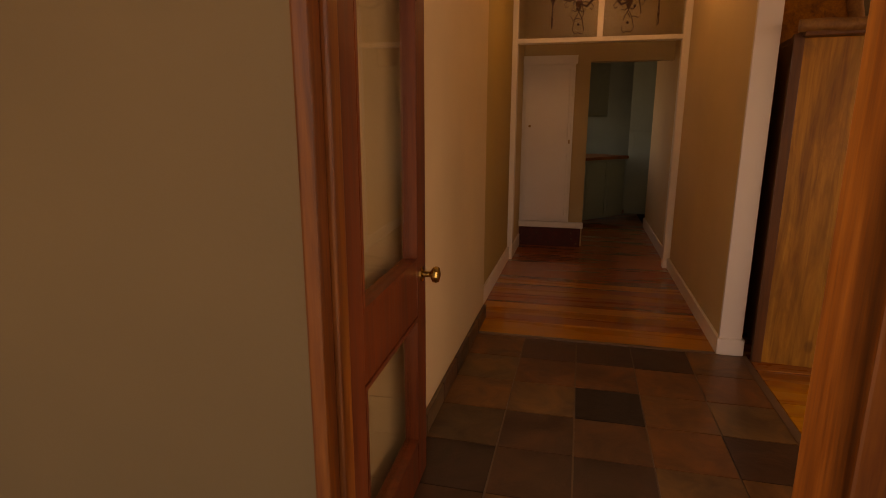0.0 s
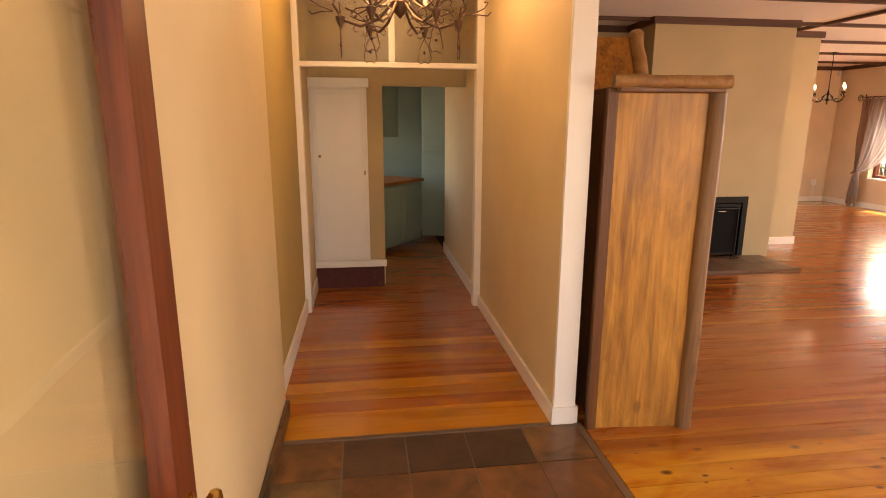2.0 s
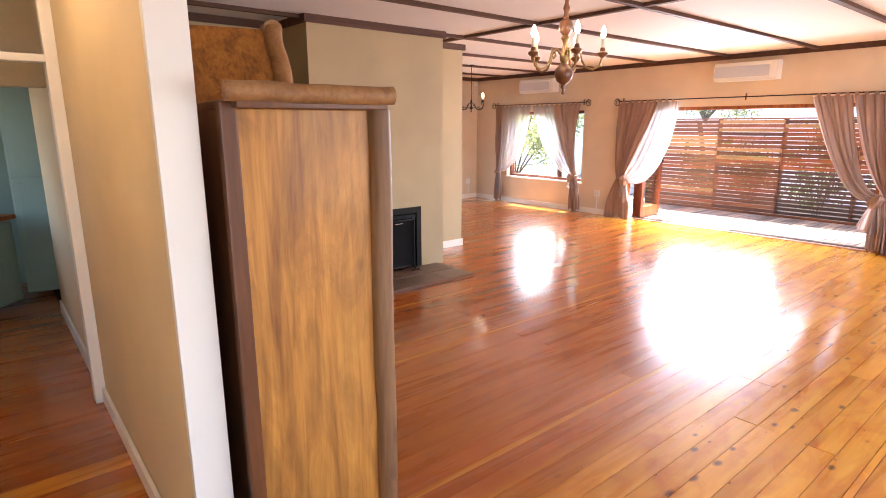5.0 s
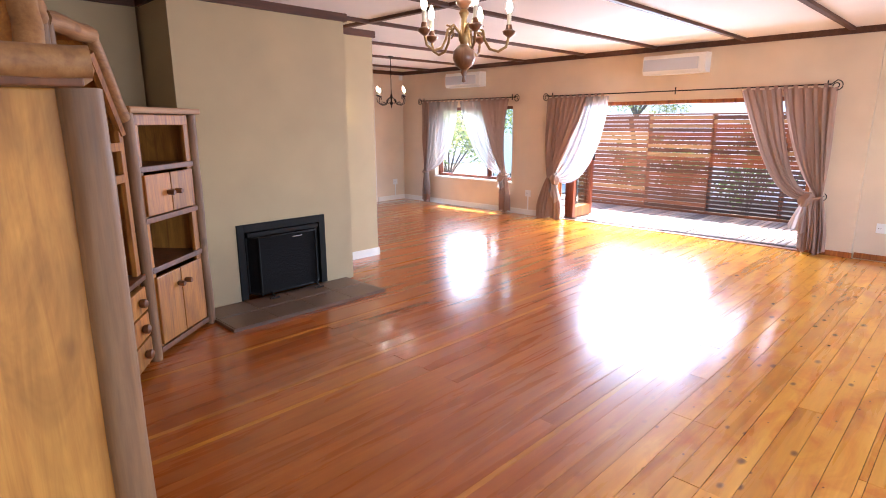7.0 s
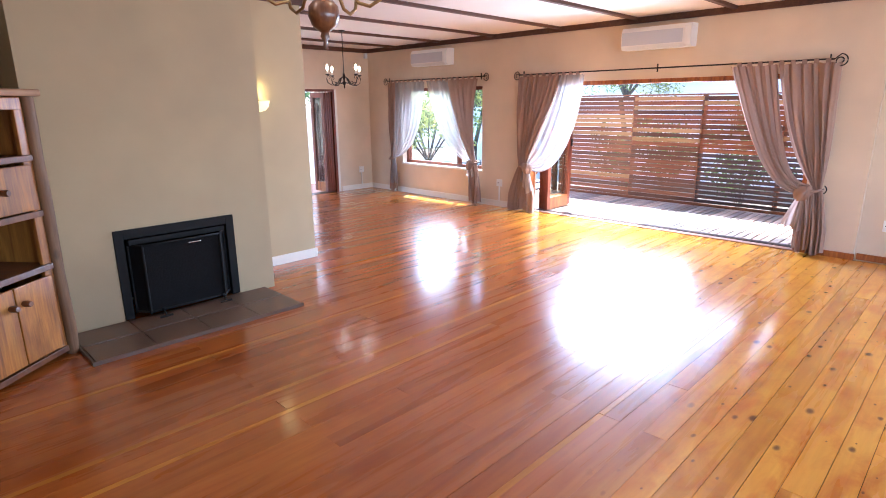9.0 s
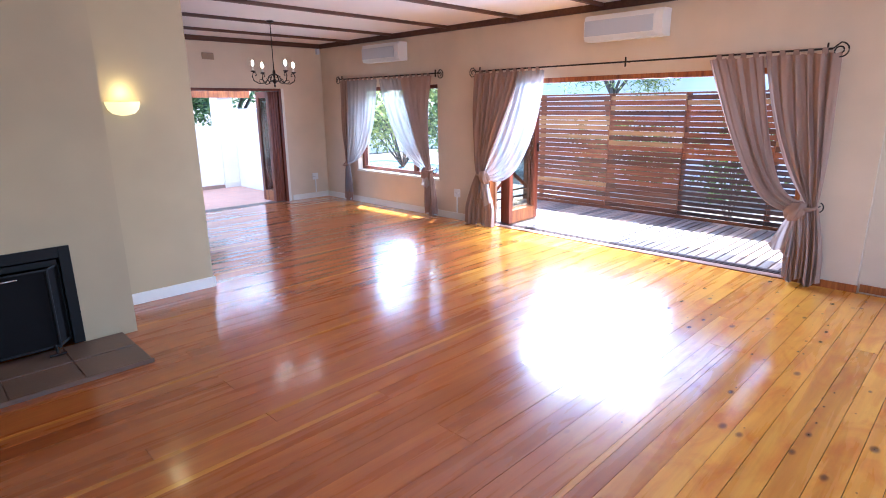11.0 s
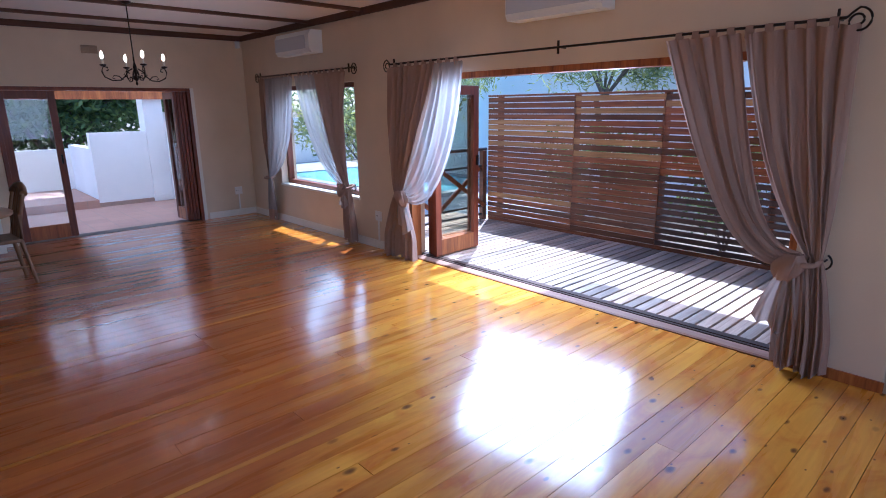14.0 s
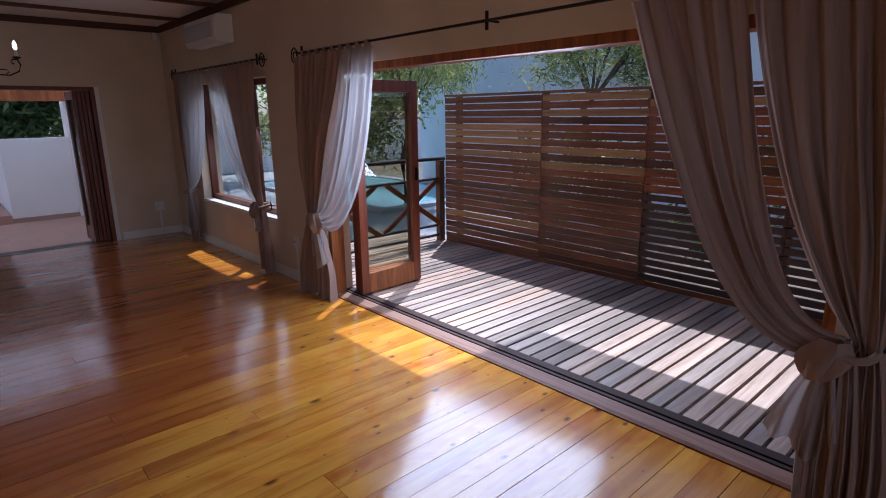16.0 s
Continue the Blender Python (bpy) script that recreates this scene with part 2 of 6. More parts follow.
SLAT_WOOD = timber("oiled_screen_slat", (0.07, 0.018, 0.007), (0.18, 0.052, 0.016), (0.31, 0.11, 0.032), "Y", 0.42, 0.15, vary=1.0)
SLAT_GOLD = timber("golden_screen_slat", (0.20, 0.09, 0.03), (0.36, 0.18, 0.06), (0.48, 0.27, 0.10), "Y", 0.45, 0.1, vary=0.4)
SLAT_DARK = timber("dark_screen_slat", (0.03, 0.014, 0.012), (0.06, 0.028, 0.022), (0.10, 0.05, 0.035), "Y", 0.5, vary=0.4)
SILL_WOOD = timber("worn_brown_sill_wood", (0.14, 0.066, 0.042), (0.25, 0.135, 0.088), (0.35, 0.21, 0.15), "Y", 0.5, vary=0.2)
DARK_GAP = mat("dark_underfloor", (0.03, 0.018, 0.01), 0.9)
IRON = mat("black_wrought_iron", (0.025, 0.02, 0.018), 0.45, 0.7)
RUST_IRON = mat("brown_wrought_iron", (0.10, 0.055, 0.035), 0.45, 0.6)
BRASS = mat("polished_brass", (0.62, 0.42, 0.14), 0.18, 1.0)
OLD_BRASS = mat("aged_brass", (0.32, 0.21, 0.09), 0.35, 0.9)
TURNED = timber("turned_brown_wood", (0.07, 0.025, 0.01), (0.15, 0.055, 0.02), (0.24, 0.10, 0.04), "Z", 0.3, 0.5, vary=0.1)
BLACK_STEEL = mat("black_fireplace_steel", (0.010, 0.009, 0.008), 0.6, 0.0, Specular_IOR_Level=0.2)
RAIL_BAR = mat("dark_painted_rail", (0.06, 0.055, 0.055), 0.3, 0.5)
CHROME = mat("chrome", (0.7, 0.7, 0.7), 0.15, 1.0)
PLASTIC_WHITE = mat("white_plastic", (0.78, 0.78, 0.76), 0.35)
PLASTIC_GREY = mat("grey_blue_plastic", (0.52, 0.55, 0.60), 0.4)
CANDLE = mat("ivory_candle_sleeve", (0.75, 0.70, 0.58), 0.5)
VENT_TAN = mat("tan_vent_metal", (0.36, 0.25, 0.15), 0.5)
BRONZE = mat("aluminium_track", (0.07, 0.045, 0.035), 0.45, 0.5)
ROOF_GREY = plaster("grey_roof_sheet", (0.34, 0.36, 0.38), 0.6, 0.12)
HEARTH_STONE = plaster("hearth_slate", (0.15, 0.09, 0.055), 0.4, 0.3, 0.3)
GROUT = plaster("grey_brown_grout", (0.20, 0.155, 0.12), 0.9, 0.2)


def slate():
    m = mat("slate_tile", (0.14, 0.08, 0.05), 0.38)
    rnd = nd(m, "ShaderNodeObjectInfo").outputs["Random"]
    v = coords(m, (1, 1, 1), rnd)
    cloud = noise_tex(m, v, 5, 6, 0.65, 0.6)
    tone = ramp(m, rnd, [(0.0, (0.022, 0.016, 0.015)), (0.3, (0.085, 0.042, 0.024)), (0.55, (0.17, 0.070, 0.026)), (0.8, (0.14, 0.085, 0.038)), (1.0, (0.030, 0.024, 0.024))])
    mott = ramp(m, cloud, [(0.28, (0.45, 0.42, 0.42)), (0.5, (1.0, 1.0, 1.0)), (0.75, (1.75, 1.6, 1.4))])
    base(m, mix(m, 1.0, tone, mott, "MULTIPLY"))
    bump(m, cloud, 0.6, 0.008)
    rough_from(m, cloud, 0.25, 0.5)
    return m


def terrace_tile():
    m = mat("pink_terrace_tile", (0.42, 0.25, 0.20), 0.6)
    v = coords(m)
    br = nd(m, "ShaderNodeTexBrick", Scale=3.0)
    br.offset = 0.0
    br.inputs["Brick Width"].default_value, br.inputs["Row Height"].default_value = 1.0, 1.0
    br.inputs["Mortar Size"].default_value = 0.018
    br.inputs["Color1"].default_value, br.inputs["Color2"].default_value = (0.44, 0.25, 0.19, 1), (0.38, 0.22, 0.17, 1)
    br.inputs["Mortar"].default_value = (0.30, 0.22, 0.18, 1)
    ln(m, v, br.inputs["Vector"])
    base(m, mix(m, noise_tex(m, v, 9), br.outputs["Color"], mix(m, 0.5, br.outputs["Color"], (0.5, 0.33, 0.27))))
    return m


def cloth(name, c, see=0.25):
    """Woven fabric that lets some light through."""
    m = mat(name, c, 0.85)
    t = m.node_tree
    p = t.nodes["Principled BSDF"]
    p.inputs["Sheen Weight"].default_value = 0.04
    v = coords(m, (1, 1, 1))
    weave = noise_tex(m, v, 260, 2)
    broad = noise_tex(m, v, 3, 3)
    col = mix(m, weave, tuple(x * 0.85 for x in c), tuple(min(1, x * 1.12) for x in c))
    col = mix(m, mix(m, 1.0, broad, (0.3, 0.3, 0.3), "MULTIPLY"), col, tuple(x * 0.8 for x in c))
    base(m, col)
    crease = noise_tex(m, coords(m, (9, 9, 2.2)), 1.0, 4, 0.6, 0.8)
    bump(m, mix(m, 0.04, crease, weave), 0.55, 0.03)
    tl = nd(m, "ShaderNodeBsdfTranslucent")
    ln(m, col, tl.inputs["Color"])
    ms = nd(m, "ShaderNodeMixShader")
    ms.inputs[0].default_value = see
    ln(m, p.outputs[0], ms.inputs[1])
    ln(m, tl.outputs[0], ms.inputs[2])
    ln(m, ms.outputs[0], t.nodes["Material Output"].inputs["Surface"])
    return m, ms


def sheer(name):
    m, ms = cloth(name, (0.49, 0.44, 0.425), 0.5)
    tr = nd(m, "ShaderNodeBsdfTransparent")
    ms2 = nd(m, "ShaderNodeMixShader")
    ms2.inputs[0].default_value = 0.34
    ln(m, ms.outputs[0], ms2.inputs[1])
    ln(m, tr.outputs[0], ms2.inputs[2])
    ln(m, ms2.outputs[0], m.node_tree.nodes["Material Output"].inputs["Surface"])
    return m


def glass(name, tint=(0.95, 0.98, 0.97), rough=0.0, relief=0.0):
    m = mat(name, tint, rough, 0.0, Transmission_Weight=1.0, IOR=1.45)
    if relief:
        v = coords(m, (9, 1, 26))
        bump(m, noise_tex(m, v, 1.0, 3, 0.6, 1.0), relief, 0.01)
    return m


def pane_glass():
    """A thin pane: mostly clear, with a mirror-like gloss at grazing angles."""
    m = bpy.data.materials.new("clear_window_pane")
    m.use_nodes = True
    t = m.node_tree
    t.nodes.remove(t.nodes["Principled BSDF"])
    tr = nd(m, "ShaderNodeBsdfTransparent")
    tr.inputs["Color"].default_value = (0.95, 0.95, 0.92, 1)
    gl = nd(m, "ShaderNodeBsdfGlossy")
    gl.inputs["Roughness"].default_value = 0.02
    lw = nd(m, "ShaderNodeLayerWeight", Blend=0.5)
    pw = nd(m, "ShaderNodeMath")
    pw.operation = "POWER"
    pw.inputs[1].default_value = 4.0
    ln(m, lw.outputs["Facing"], pw.inputs[0])
    fr = nd(m, "ShaderNodeMapRange")
    fr.inputs[3].default_value, fr.inputs[4].default_value = 0.04, 0.55
    ln(m, pw.outputs[0], fr.inputs[0])
    ms = nd(m, "ShaderNodeMixShader")
    ln(m, fr.outputs[0], ms.inputs[0])
    ln(m, tr.outputs[0], ms.inputs[1])
    ln(m, gl.outputs[0], ms.inputs[2])
    ln(m, ms.outputs[0], t.nodes["Material Output"].inputs["Surface"])
    return m


def glow(name, c, strength):
    m = mat(name, c, 0.4)
    p = m.node_tree.nodes["Principled BSDF"]
    p.inputs["Emission Color"].default_value = (*c, 1)
    p.inputs["Emission Strength"].default_value = strength
    return m


def leaf(name, c):
    m = mat(name, c, 0.5)
    rnd = nd(m, "ShaderNodeNewGeometry").outputs["Random Per Island"]
    col = ramp(m, rnd, [(0.0, tuple(x * 0.45 for x in c)), (0.5, c), (1.0, (c[0] * 2.0, c[1] * 1.6, c[2] * 1.2))])
    base(m, col)
    tl = nd(m, "ShaderNodeBsdfTranslucent")
    ln(m, col, tl.inputs["Color"])
    ms = nd(m, "ShaderNodeMixShader")
    ms.inputs[0].default_value = 0.5
    ln(m, m.node_tree.nodes["Principled BSDF"].outputs[0], ms.inputs[1])
    ln(m, tl.outputs[0], ms.inputs[2])
    ln(m, ms.outputs[0], m.node_tree.nodes["Material Output"].inputs["Surface"])
    return m


SLATE = slate()
TERRACE = terrace_tile()
CURTAIN = cloth("taupe_linen", (0.385, 0.248, 0.186), 0.15)[0]
SHEER = sheer("white_voile")
PANE = pane_glass()
ROOF_SHEET = cloth("translucent_roof_sheet", (0.88, 0.88, 0.88), 0.75)[0]
RIPPLED = glass("rippled_glass", (0.92, 0.90, 0.82), 0.25, 0.6)
BULB = glow("lit_bulb", (1.0, 0.80, 0.52), 14.0)
SCONCE = glow("lit_alabaster", (1.0, 0.83, 0.28), 0.20)
LEAVES = leaf("green_leaves", (0.09, 0.15, 0.05))
LEAVES_PALE = leaf("pale_green_leaves", (0.28, 0.34, 0.13))
BARK = plaster("grey_bark", (0.11, 0.09, 0.07), 0.9, 0.4, 0.6)
GROUND = plaster("garden_ground", (0.20, 0.16, 0.11), 0.95, 0.4, 0.5)
PAVING = plaster("grey_paving", (0.36, 0.37, 0.38), 0.8, 0.15, 0.3)
def woven_red():
    m = mat("dark_red_patterned_panel", (0.10, 0.02, 0.015), 0.7)
    v = coords(m)
    vor = nd(m, "ShaderNodeTexVoronoi", Scale=16.0, Randomness=0.7)
    ln(m, v, vor.inputs["Vector"])
    pat = ramp(m, vor.outputs["Distance"], [(0.15, (0.22, 0.10, 0.06)), (0.22, (0.03, 0.012, 0.014)), (0.38, (0.13, 0.018, 0.015)), (0.6, (0.09, 0.012, 0.012))])
    base(m, mix(m, noise_tex(m, v, 25, 4), pat, (0.05, 0.012, 0.012)))
    bump(m, vor.outputs["Distance"], 0.4, 0.004)
    return m


RUG_RED = woven_red()
POOL = mat("pale_blue_pool_water", (0.22, 0.50, 0.60), 0.08)


# ---- mesh helpers ----
def box(bm, x0, y0, z0, x1, y1, z1, bevel=0.0):
    r = bmesh.ops.create_cube(bm, size=1.0)
    vs = r["verts"]
    c = Vector(((x0 + x1) / 2, (y0 + y1) / 2, (z0 + z1) / 2))
    s = Vector((abs(x1 - x0), abs(y1 - y0), abs(z1 - z0)))
    for v in vs:
        v.co = Vector((v.co.x * s.x, v.co.y * s.y, v.co.z * s.z)) + c
    if bevel > 0:
        es = list({e for v in vs for e in v.link_edges})
        bmesh.ops.bevel(bm, geom=es, offset=bevel, segments=2, profile=0.6, affect="EDGES")
    return bm


def boxes(*items, bevel=0.0):
    bm = bmesh.new()
    for it in items:
        box(bm, *it, bevel=bevel)
    return bm


def lathe(profile, n=20, bm=None, centre=(0, 0, 0)):
    """Turned shape from (radius, height) pairs, round the z axis."""
    bm = bm or bmesh.new()
    rings = []
    for r, z in profile:
        rings.append([bm.verts.new((centre[0] + r * math.cos(2 * math.pi * i / n), centre[1] + r * math.sin(2 * math.pi * i / n), centre[2] + z)) for i in range(n)])
    for a, b in zip(rings, rings[1:]):
        for i in range(n):
            bm.faces.new((a[i], a[(i + 1) % n], b[(i + 1) % n], b[i]))
    bm.faces.new(list(reversed(rings[0])))
    bm.faces.new(rings[-1])
    return bm


def tube(points, radius, n=8, bm=None, taper=None):
    """A round bar through the points."""
    bm = bm or bmesh.new()
    pts = [Vector(p) for p in points]
    rings = []
    up = Vector((0, 0, 1))
    for i, p in enumerate(pts):
        d = (pts[min(i + 1, len(pts) - 1)] - pts[max(i - 1, 0)]).normalized()
        side = d.cross(up)
        if side.length < 0.05:
            side = d.cross(Vector((1, 0, 0)))
        side.normalize()
        nrm = side.cross(d).normalized()
        r = radius if taper is None else radius + (taper - radius) * i / (len(pts) - 1)
        rings.append([bm.verts.new(p + side * r * math.cos(2 * math.pi * k / n) + nrm * r * math.sin(2 * math.pi * k / n)) for k in range(n)])
    for a, b in zip(rings, rings[1:]):
        for k in range(n):
            bm.faces.new((a[k], a[(k + 1) % n], b[(k + 1) % n], b[k]))
    bm.faces.new(list(reversed(rings[0])))
    bm.faces.new(rings[-1])
    return bm


def spiral(cx, cy, cz, r0, r1, a0, a1, axis="y", steps=22):
    """Points of a flat scroll; axis is the line it turns round."""
    out = []
    for i in range(steps + 1):
        f = i / steps
        r, a = r0 + (r1 - r0) * f, a0 + (a1 - a0) * f
        u, w = r * math.cos(a), r * math.sin(a)
        out.append((cx, cy + u, cz + w) if axis == "x" else (cx + u, cy, cz + w))
    return out


def log(p, q, r, seed=0, n=10, steps=9, bm=None):
    """A slightly crooked peeled pole."""
    rng = random.Random(seed)
    p, q = Vector(p), Vector(q)
    pts = [p.lerp(q, i / steps) + Vector([rng.uniform(-1, 1) * r * 0.10 for _ in range(3)]) for i in range(steps + 1)]
    pts[0], pts[-1] = p, q
    bm = tube(pts, r, n, bm)
    return bm


def mesh_of(name, bm, material, smooth=None):
    bmesh.ops.recalc_face_normals(bm, faces=bm.faces)
    me = bpy.data.meshes.new(name)
    bm.to_mesh(me)
    bm.free()
    me.materials.append(material)
    if smooth is not None:
        for p in me.polygons:
            p.use_smooth = True
        me.set_sharp_from_angle(angle=radians(smooth))
    return me


def part(name, bm, material, parent, label="", smooth=None, loc=(0, 0, 0), rot=(0, 0, 0)):
    ob = new(name, mesh_of(name, bm, material, smooth))
    ob.parent = parent
    ob.location = loc
    ob.rotation_euler = [radians(a) for a in rot]
    return tagged(ob, label)


def thing(name, loc, label, category, rz=0.0, group="", kind=""):
    ob = new(name)
    ob.empty_display_size = 0.1
    ob.matrix_basis = pose(*loc, 0, 0, rz)
    return tagged(ob, label, category, group, kind)


def structure(name, bm, material, label, category, smooth=None):
    ob = new(name, mesh_of(name, bm, material, smooth))
    return tagged(ob, label, category, "", "structure")


# ---- plan ----
WX = 9.58          # inner face of the deck wall
NY = 11.16         # inner face of the terrace wall
CZ = 2.76          # ceiling
DECK_Y0, DECK_Y1, DECK_H = 3.30, 7.16, 1.99
WIN_Y0, WIN_Y1, WIN_Z0, WIN_Z1 = 8.12, 10.16, 0.58, 1.98
PAT_X0, PAT_X1, PAT_H = 6.37, 8.72, 1.98
ENT_X0, ENT_X1, ENT_Y0, ENT_Y1, ENT_H = -0.50, 0.38, 0.64, 0.80, 2.06

# deck wall with its door opening and the window
structure("wall_east", boxes(
    (WX, 2.76, -0.3, WX + 0.25, DECK_Y0, CZ), (WX, DECK_Y1, -0.3, WX + 0.25, WIN_Y0, CZ), (WX, WIN_Y1, -0.3, WX + 0.25, NY + 0.25, CZ),
    (WX, DECK_Y0, DECK_H, WX + 0.25, DECK_Y1, CZ), (WX, WIN_Y0, -0.3, WX + 0.25, WIN_Y1, WIN_Z0), (WX, WIN_Y0, WIN_Z1, WX + 0.25, WIN_Y1, CZ),
    (WX, DECK_Y0, -0.3, WX + 0.25, DECK_Y1, -0.03)), WALL_CREAM, "cream painted wall with deck doorway and window", "wall")
structure("wall_east_recess", boxes((WX + 0.07, -0.6, -0.3, WX + 0.25, 2.758, CZ)), WALL_CREAM, "cream painted wall set slightly back", "wall")
structure("wall_north", boxes(
    (-0.9, NY, -0.3, PAT_X0, NY + 0.22, CZ), (PAT_X1, NY, -0.3, WX, NY + 0.22, CZ), (PAT_X0, NY, PAT_H, PAT_X1, NY + 0.22, CZ)),
    WALL_CREAM, "cream painted end wall with terrace doorway", "wall")
# Its two window holes are added for the fill lamps outside.
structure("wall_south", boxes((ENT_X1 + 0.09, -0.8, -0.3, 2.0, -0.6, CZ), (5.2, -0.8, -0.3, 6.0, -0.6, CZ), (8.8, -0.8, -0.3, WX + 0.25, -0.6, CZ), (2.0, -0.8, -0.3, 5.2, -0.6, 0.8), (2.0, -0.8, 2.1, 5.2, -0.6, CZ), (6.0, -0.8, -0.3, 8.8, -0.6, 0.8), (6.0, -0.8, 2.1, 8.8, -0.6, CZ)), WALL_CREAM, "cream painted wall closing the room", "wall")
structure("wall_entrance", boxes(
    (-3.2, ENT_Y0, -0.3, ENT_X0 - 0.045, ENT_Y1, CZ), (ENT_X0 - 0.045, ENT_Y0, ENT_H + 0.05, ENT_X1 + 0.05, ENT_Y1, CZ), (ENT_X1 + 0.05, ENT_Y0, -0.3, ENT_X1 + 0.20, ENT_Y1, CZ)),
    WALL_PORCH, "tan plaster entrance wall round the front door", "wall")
structure("wall_porch_side", boxes((ENT_X1 + 0.20, -0.6, -0.3, ENT_X1 + 0.34, ENT_Y1, CZ)), WALL_CREAM, "cream wall between porch and living room", "wall")
# The gap at y 7 to 8.2 is added for kitchen fill light.
structure("wall_hall_west", boxes((-0.84, ENT_Y1, -0.3, -0.67, 3.40, CZ), (-0.84, 5.24, -0.3, -0.70, 7.0, CZ), (-0.84, 8.2, -0.3, -0.70, 12, CZ), (-0.84, 7.0, -0.3, -0.70, 8.2, 1.0), (-0.84, 7.0, 2.0, -0.70, 8.2, CZ)), WALL_HALL, "cream painted hall wall", "wall")
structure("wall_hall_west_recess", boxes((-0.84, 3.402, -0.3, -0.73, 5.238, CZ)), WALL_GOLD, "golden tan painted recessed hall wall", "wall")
structure("wall_hall_east", boxes((0.80, 3.13, -0.3, 0.905, 7.40, CZ)), WALL_HALL, "cream painted wall between hall and living room", "wall")
structure("wall_hall_end_post", boxes((0.79, 3.098, 0, 0.913, 3.128, CZ), (0.778, 3.085, 0, 0.926, 3.14, 0.10), bevel=0.004), WHITE_PAINT, "white painted end trim of the hall wall", "trim")
structure("wall_nook", boxes((0.907, 7.23, -0.3, 3.0, 7.45, CZ), (4.76, 7.23, -0.3, 5.63, 7.45, CZ), (3.0, 7.32, -0.3, 4.76, 7.45, CZ)), WALL_TAN, "tan painted wall beside the chimney breast", "wall")
structure("chimney_breast", boxes(
    (3.02, 6.57, 0, 3.43, 7.32, CZ), (4.39, 6.57, 0, 4.74, 7.32, CZ), (3.43, 6.57, 0.757, 4.39, 7.32, CZ), (3.43, 7.16, 0, 4.39, 7.32, 0.757)),
    WALL_TAN, "tan painted chimney breast with fireplace opening", "chimney breast")
structure("wall_kitchen_nib", boxes((-0.70, 5.96, 1.955, 0.80, 6.08, CZ), (-0.16, 5.96, 0, -0.01, 6.08, 1.955)), WALL_TAN, "tan painted wall over the kitchen doorway", "wall")
structure("wall_kitchen_back", boxes((-0.70, 8.95, -0.3, 2.6, 9.1, CZ), (2.45, 7.45, -0.3, 2.6, 8.95, CZ)), TEAL, "green painted kitchen back wall", "wall")
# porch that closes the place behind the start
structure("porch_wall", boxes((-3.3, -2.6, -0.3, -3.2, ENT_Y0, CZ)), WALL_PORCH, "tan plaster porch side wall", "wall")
structure("porch_floor", boxes((-3.2, -2.6, -0.1, 0.56, ENT_Y0, -0.01)), PAVING, "grey paved porch floor", "floor")

# ceiling: one sheet with dark battens
structure("ceiling", boxes((-0.85, ENT_Y0, CZ, WX + 0.25, NY + 0.25, CZ + 0.12), (ENT_X1 + 0.2, -0.8, CZ, WX + 0.25, ENT_Y0, CZ + 0.12)), CEILING, "white painted ceiling boards", "ceiling")
structure("porch_ceiling", boxes((-3.3, -1.2, CZ, ENT_X1 + 0.2, ENT_Y0, CZ + 0.1)), CEILING, "white porch ceiling", "ceiling")
BAT = CZ - 0.035
for i, y in enumerate((-0.5, 0.7, 1.89, 3.08, 4.27, 5.47, 6.66)):
    structure("ceiling_batten", boxes((0.97 if y > 3 else 0.6, y - 0.028, BAT, WX - 0.02, y + 0.028, CZ)), BEAM, "dark stained timber ceiling batten", "batten")
for y in (7.90, 9.10, 10.28):
    structure("ceiling_batten", boxes((0.97, y - 0.028, BAT, WX - 0.02, y + 0.028, CZ)), BEAM, "dark stained timber ceiling batten", "batten")
structure("ceiling_batten", boxes((-0.028, -0.6, 0, 0.028, NY - 0.05, 0.032)), BEAM, "dark stained timber ceiling batten", "batten").location = (5.15, 0, BAT + 0.003)
# dark trim where the ceiling meets the walls
structure("cornice_east", boxes((WX - 0.03, 2.70, CZ - 0.075, WX, NY, CZ)), BEAM, "dark stained cornice along the deck wall", "cornice")
structure("cornice_east_recess", boxes((WX + 0.04, -0.6, CZ - 0.075, WX + 0.07, 2.76, CZ)), BEAM, "dark stained cornice along the deck wall", "cornice")
structure("cornice_north", boxes((0.97, NY - 0.03, CZ - 0.075, WX - 0.03, NY, CZ)), BEAM, "dark stained cornice along the end wall", "cornice")
structure("cornice_chimney", boxes((2.99, 6.54, CZ - 0.075, 4.77, 6.57, CZ), (2.99, 6.57, CZ - 0.075, 3.02, 7.20, CZ), (4.74, 6.57, CZ - 0.075, 4.77, 7.20, CZ)), BEAM, "dark stained cornice round the chimney breast", "cornice")
structure("cornice_nook", boxes((0.96, 7.20, CZ - 0.075, 2.99, 7.23, CZ), (4.77, 7.20, CZ - 0.075, 5.66, 7.23, CZ), (5.63, 7.23, CZ - 0.075, 5.66, 7.45, CZ), (0.906, 3.14, CZ - 0.075, 0.936, 7.23, CZ)), BEAM, "dark stained cornice of the chimney wall", "cornice")

# skirtings
SK = 0.10
structure("baseboard_nook", boxes((4.76, 7.212, 0, 5.645, 7.228, SK), (5.632, 7.212, 0, 5.648, 7.45, SK), bevel=0.003), WHITE_PAINT, "white painted skirting board", "skirting")
structure("baseboard_north", boxes((PAT_X1 + 0.08, NY - 0.018, 0, WX, NY - 0.002, SK), (0.95, NY - 0.018, 0, PAT_X0 - 0.02, NY - 0.002, SK), bevel=0.003), WHITE_PAINT, "white painted skirting board", "skirting")
structure("baseboard_east", boxes((WX - 0.018, DECK_Y1 + 0.03, 0, WX - 0.002, NY - 0.02, SK), bevel=0.003), WHITE_PAINT, "white painted skirting board", "skirting")
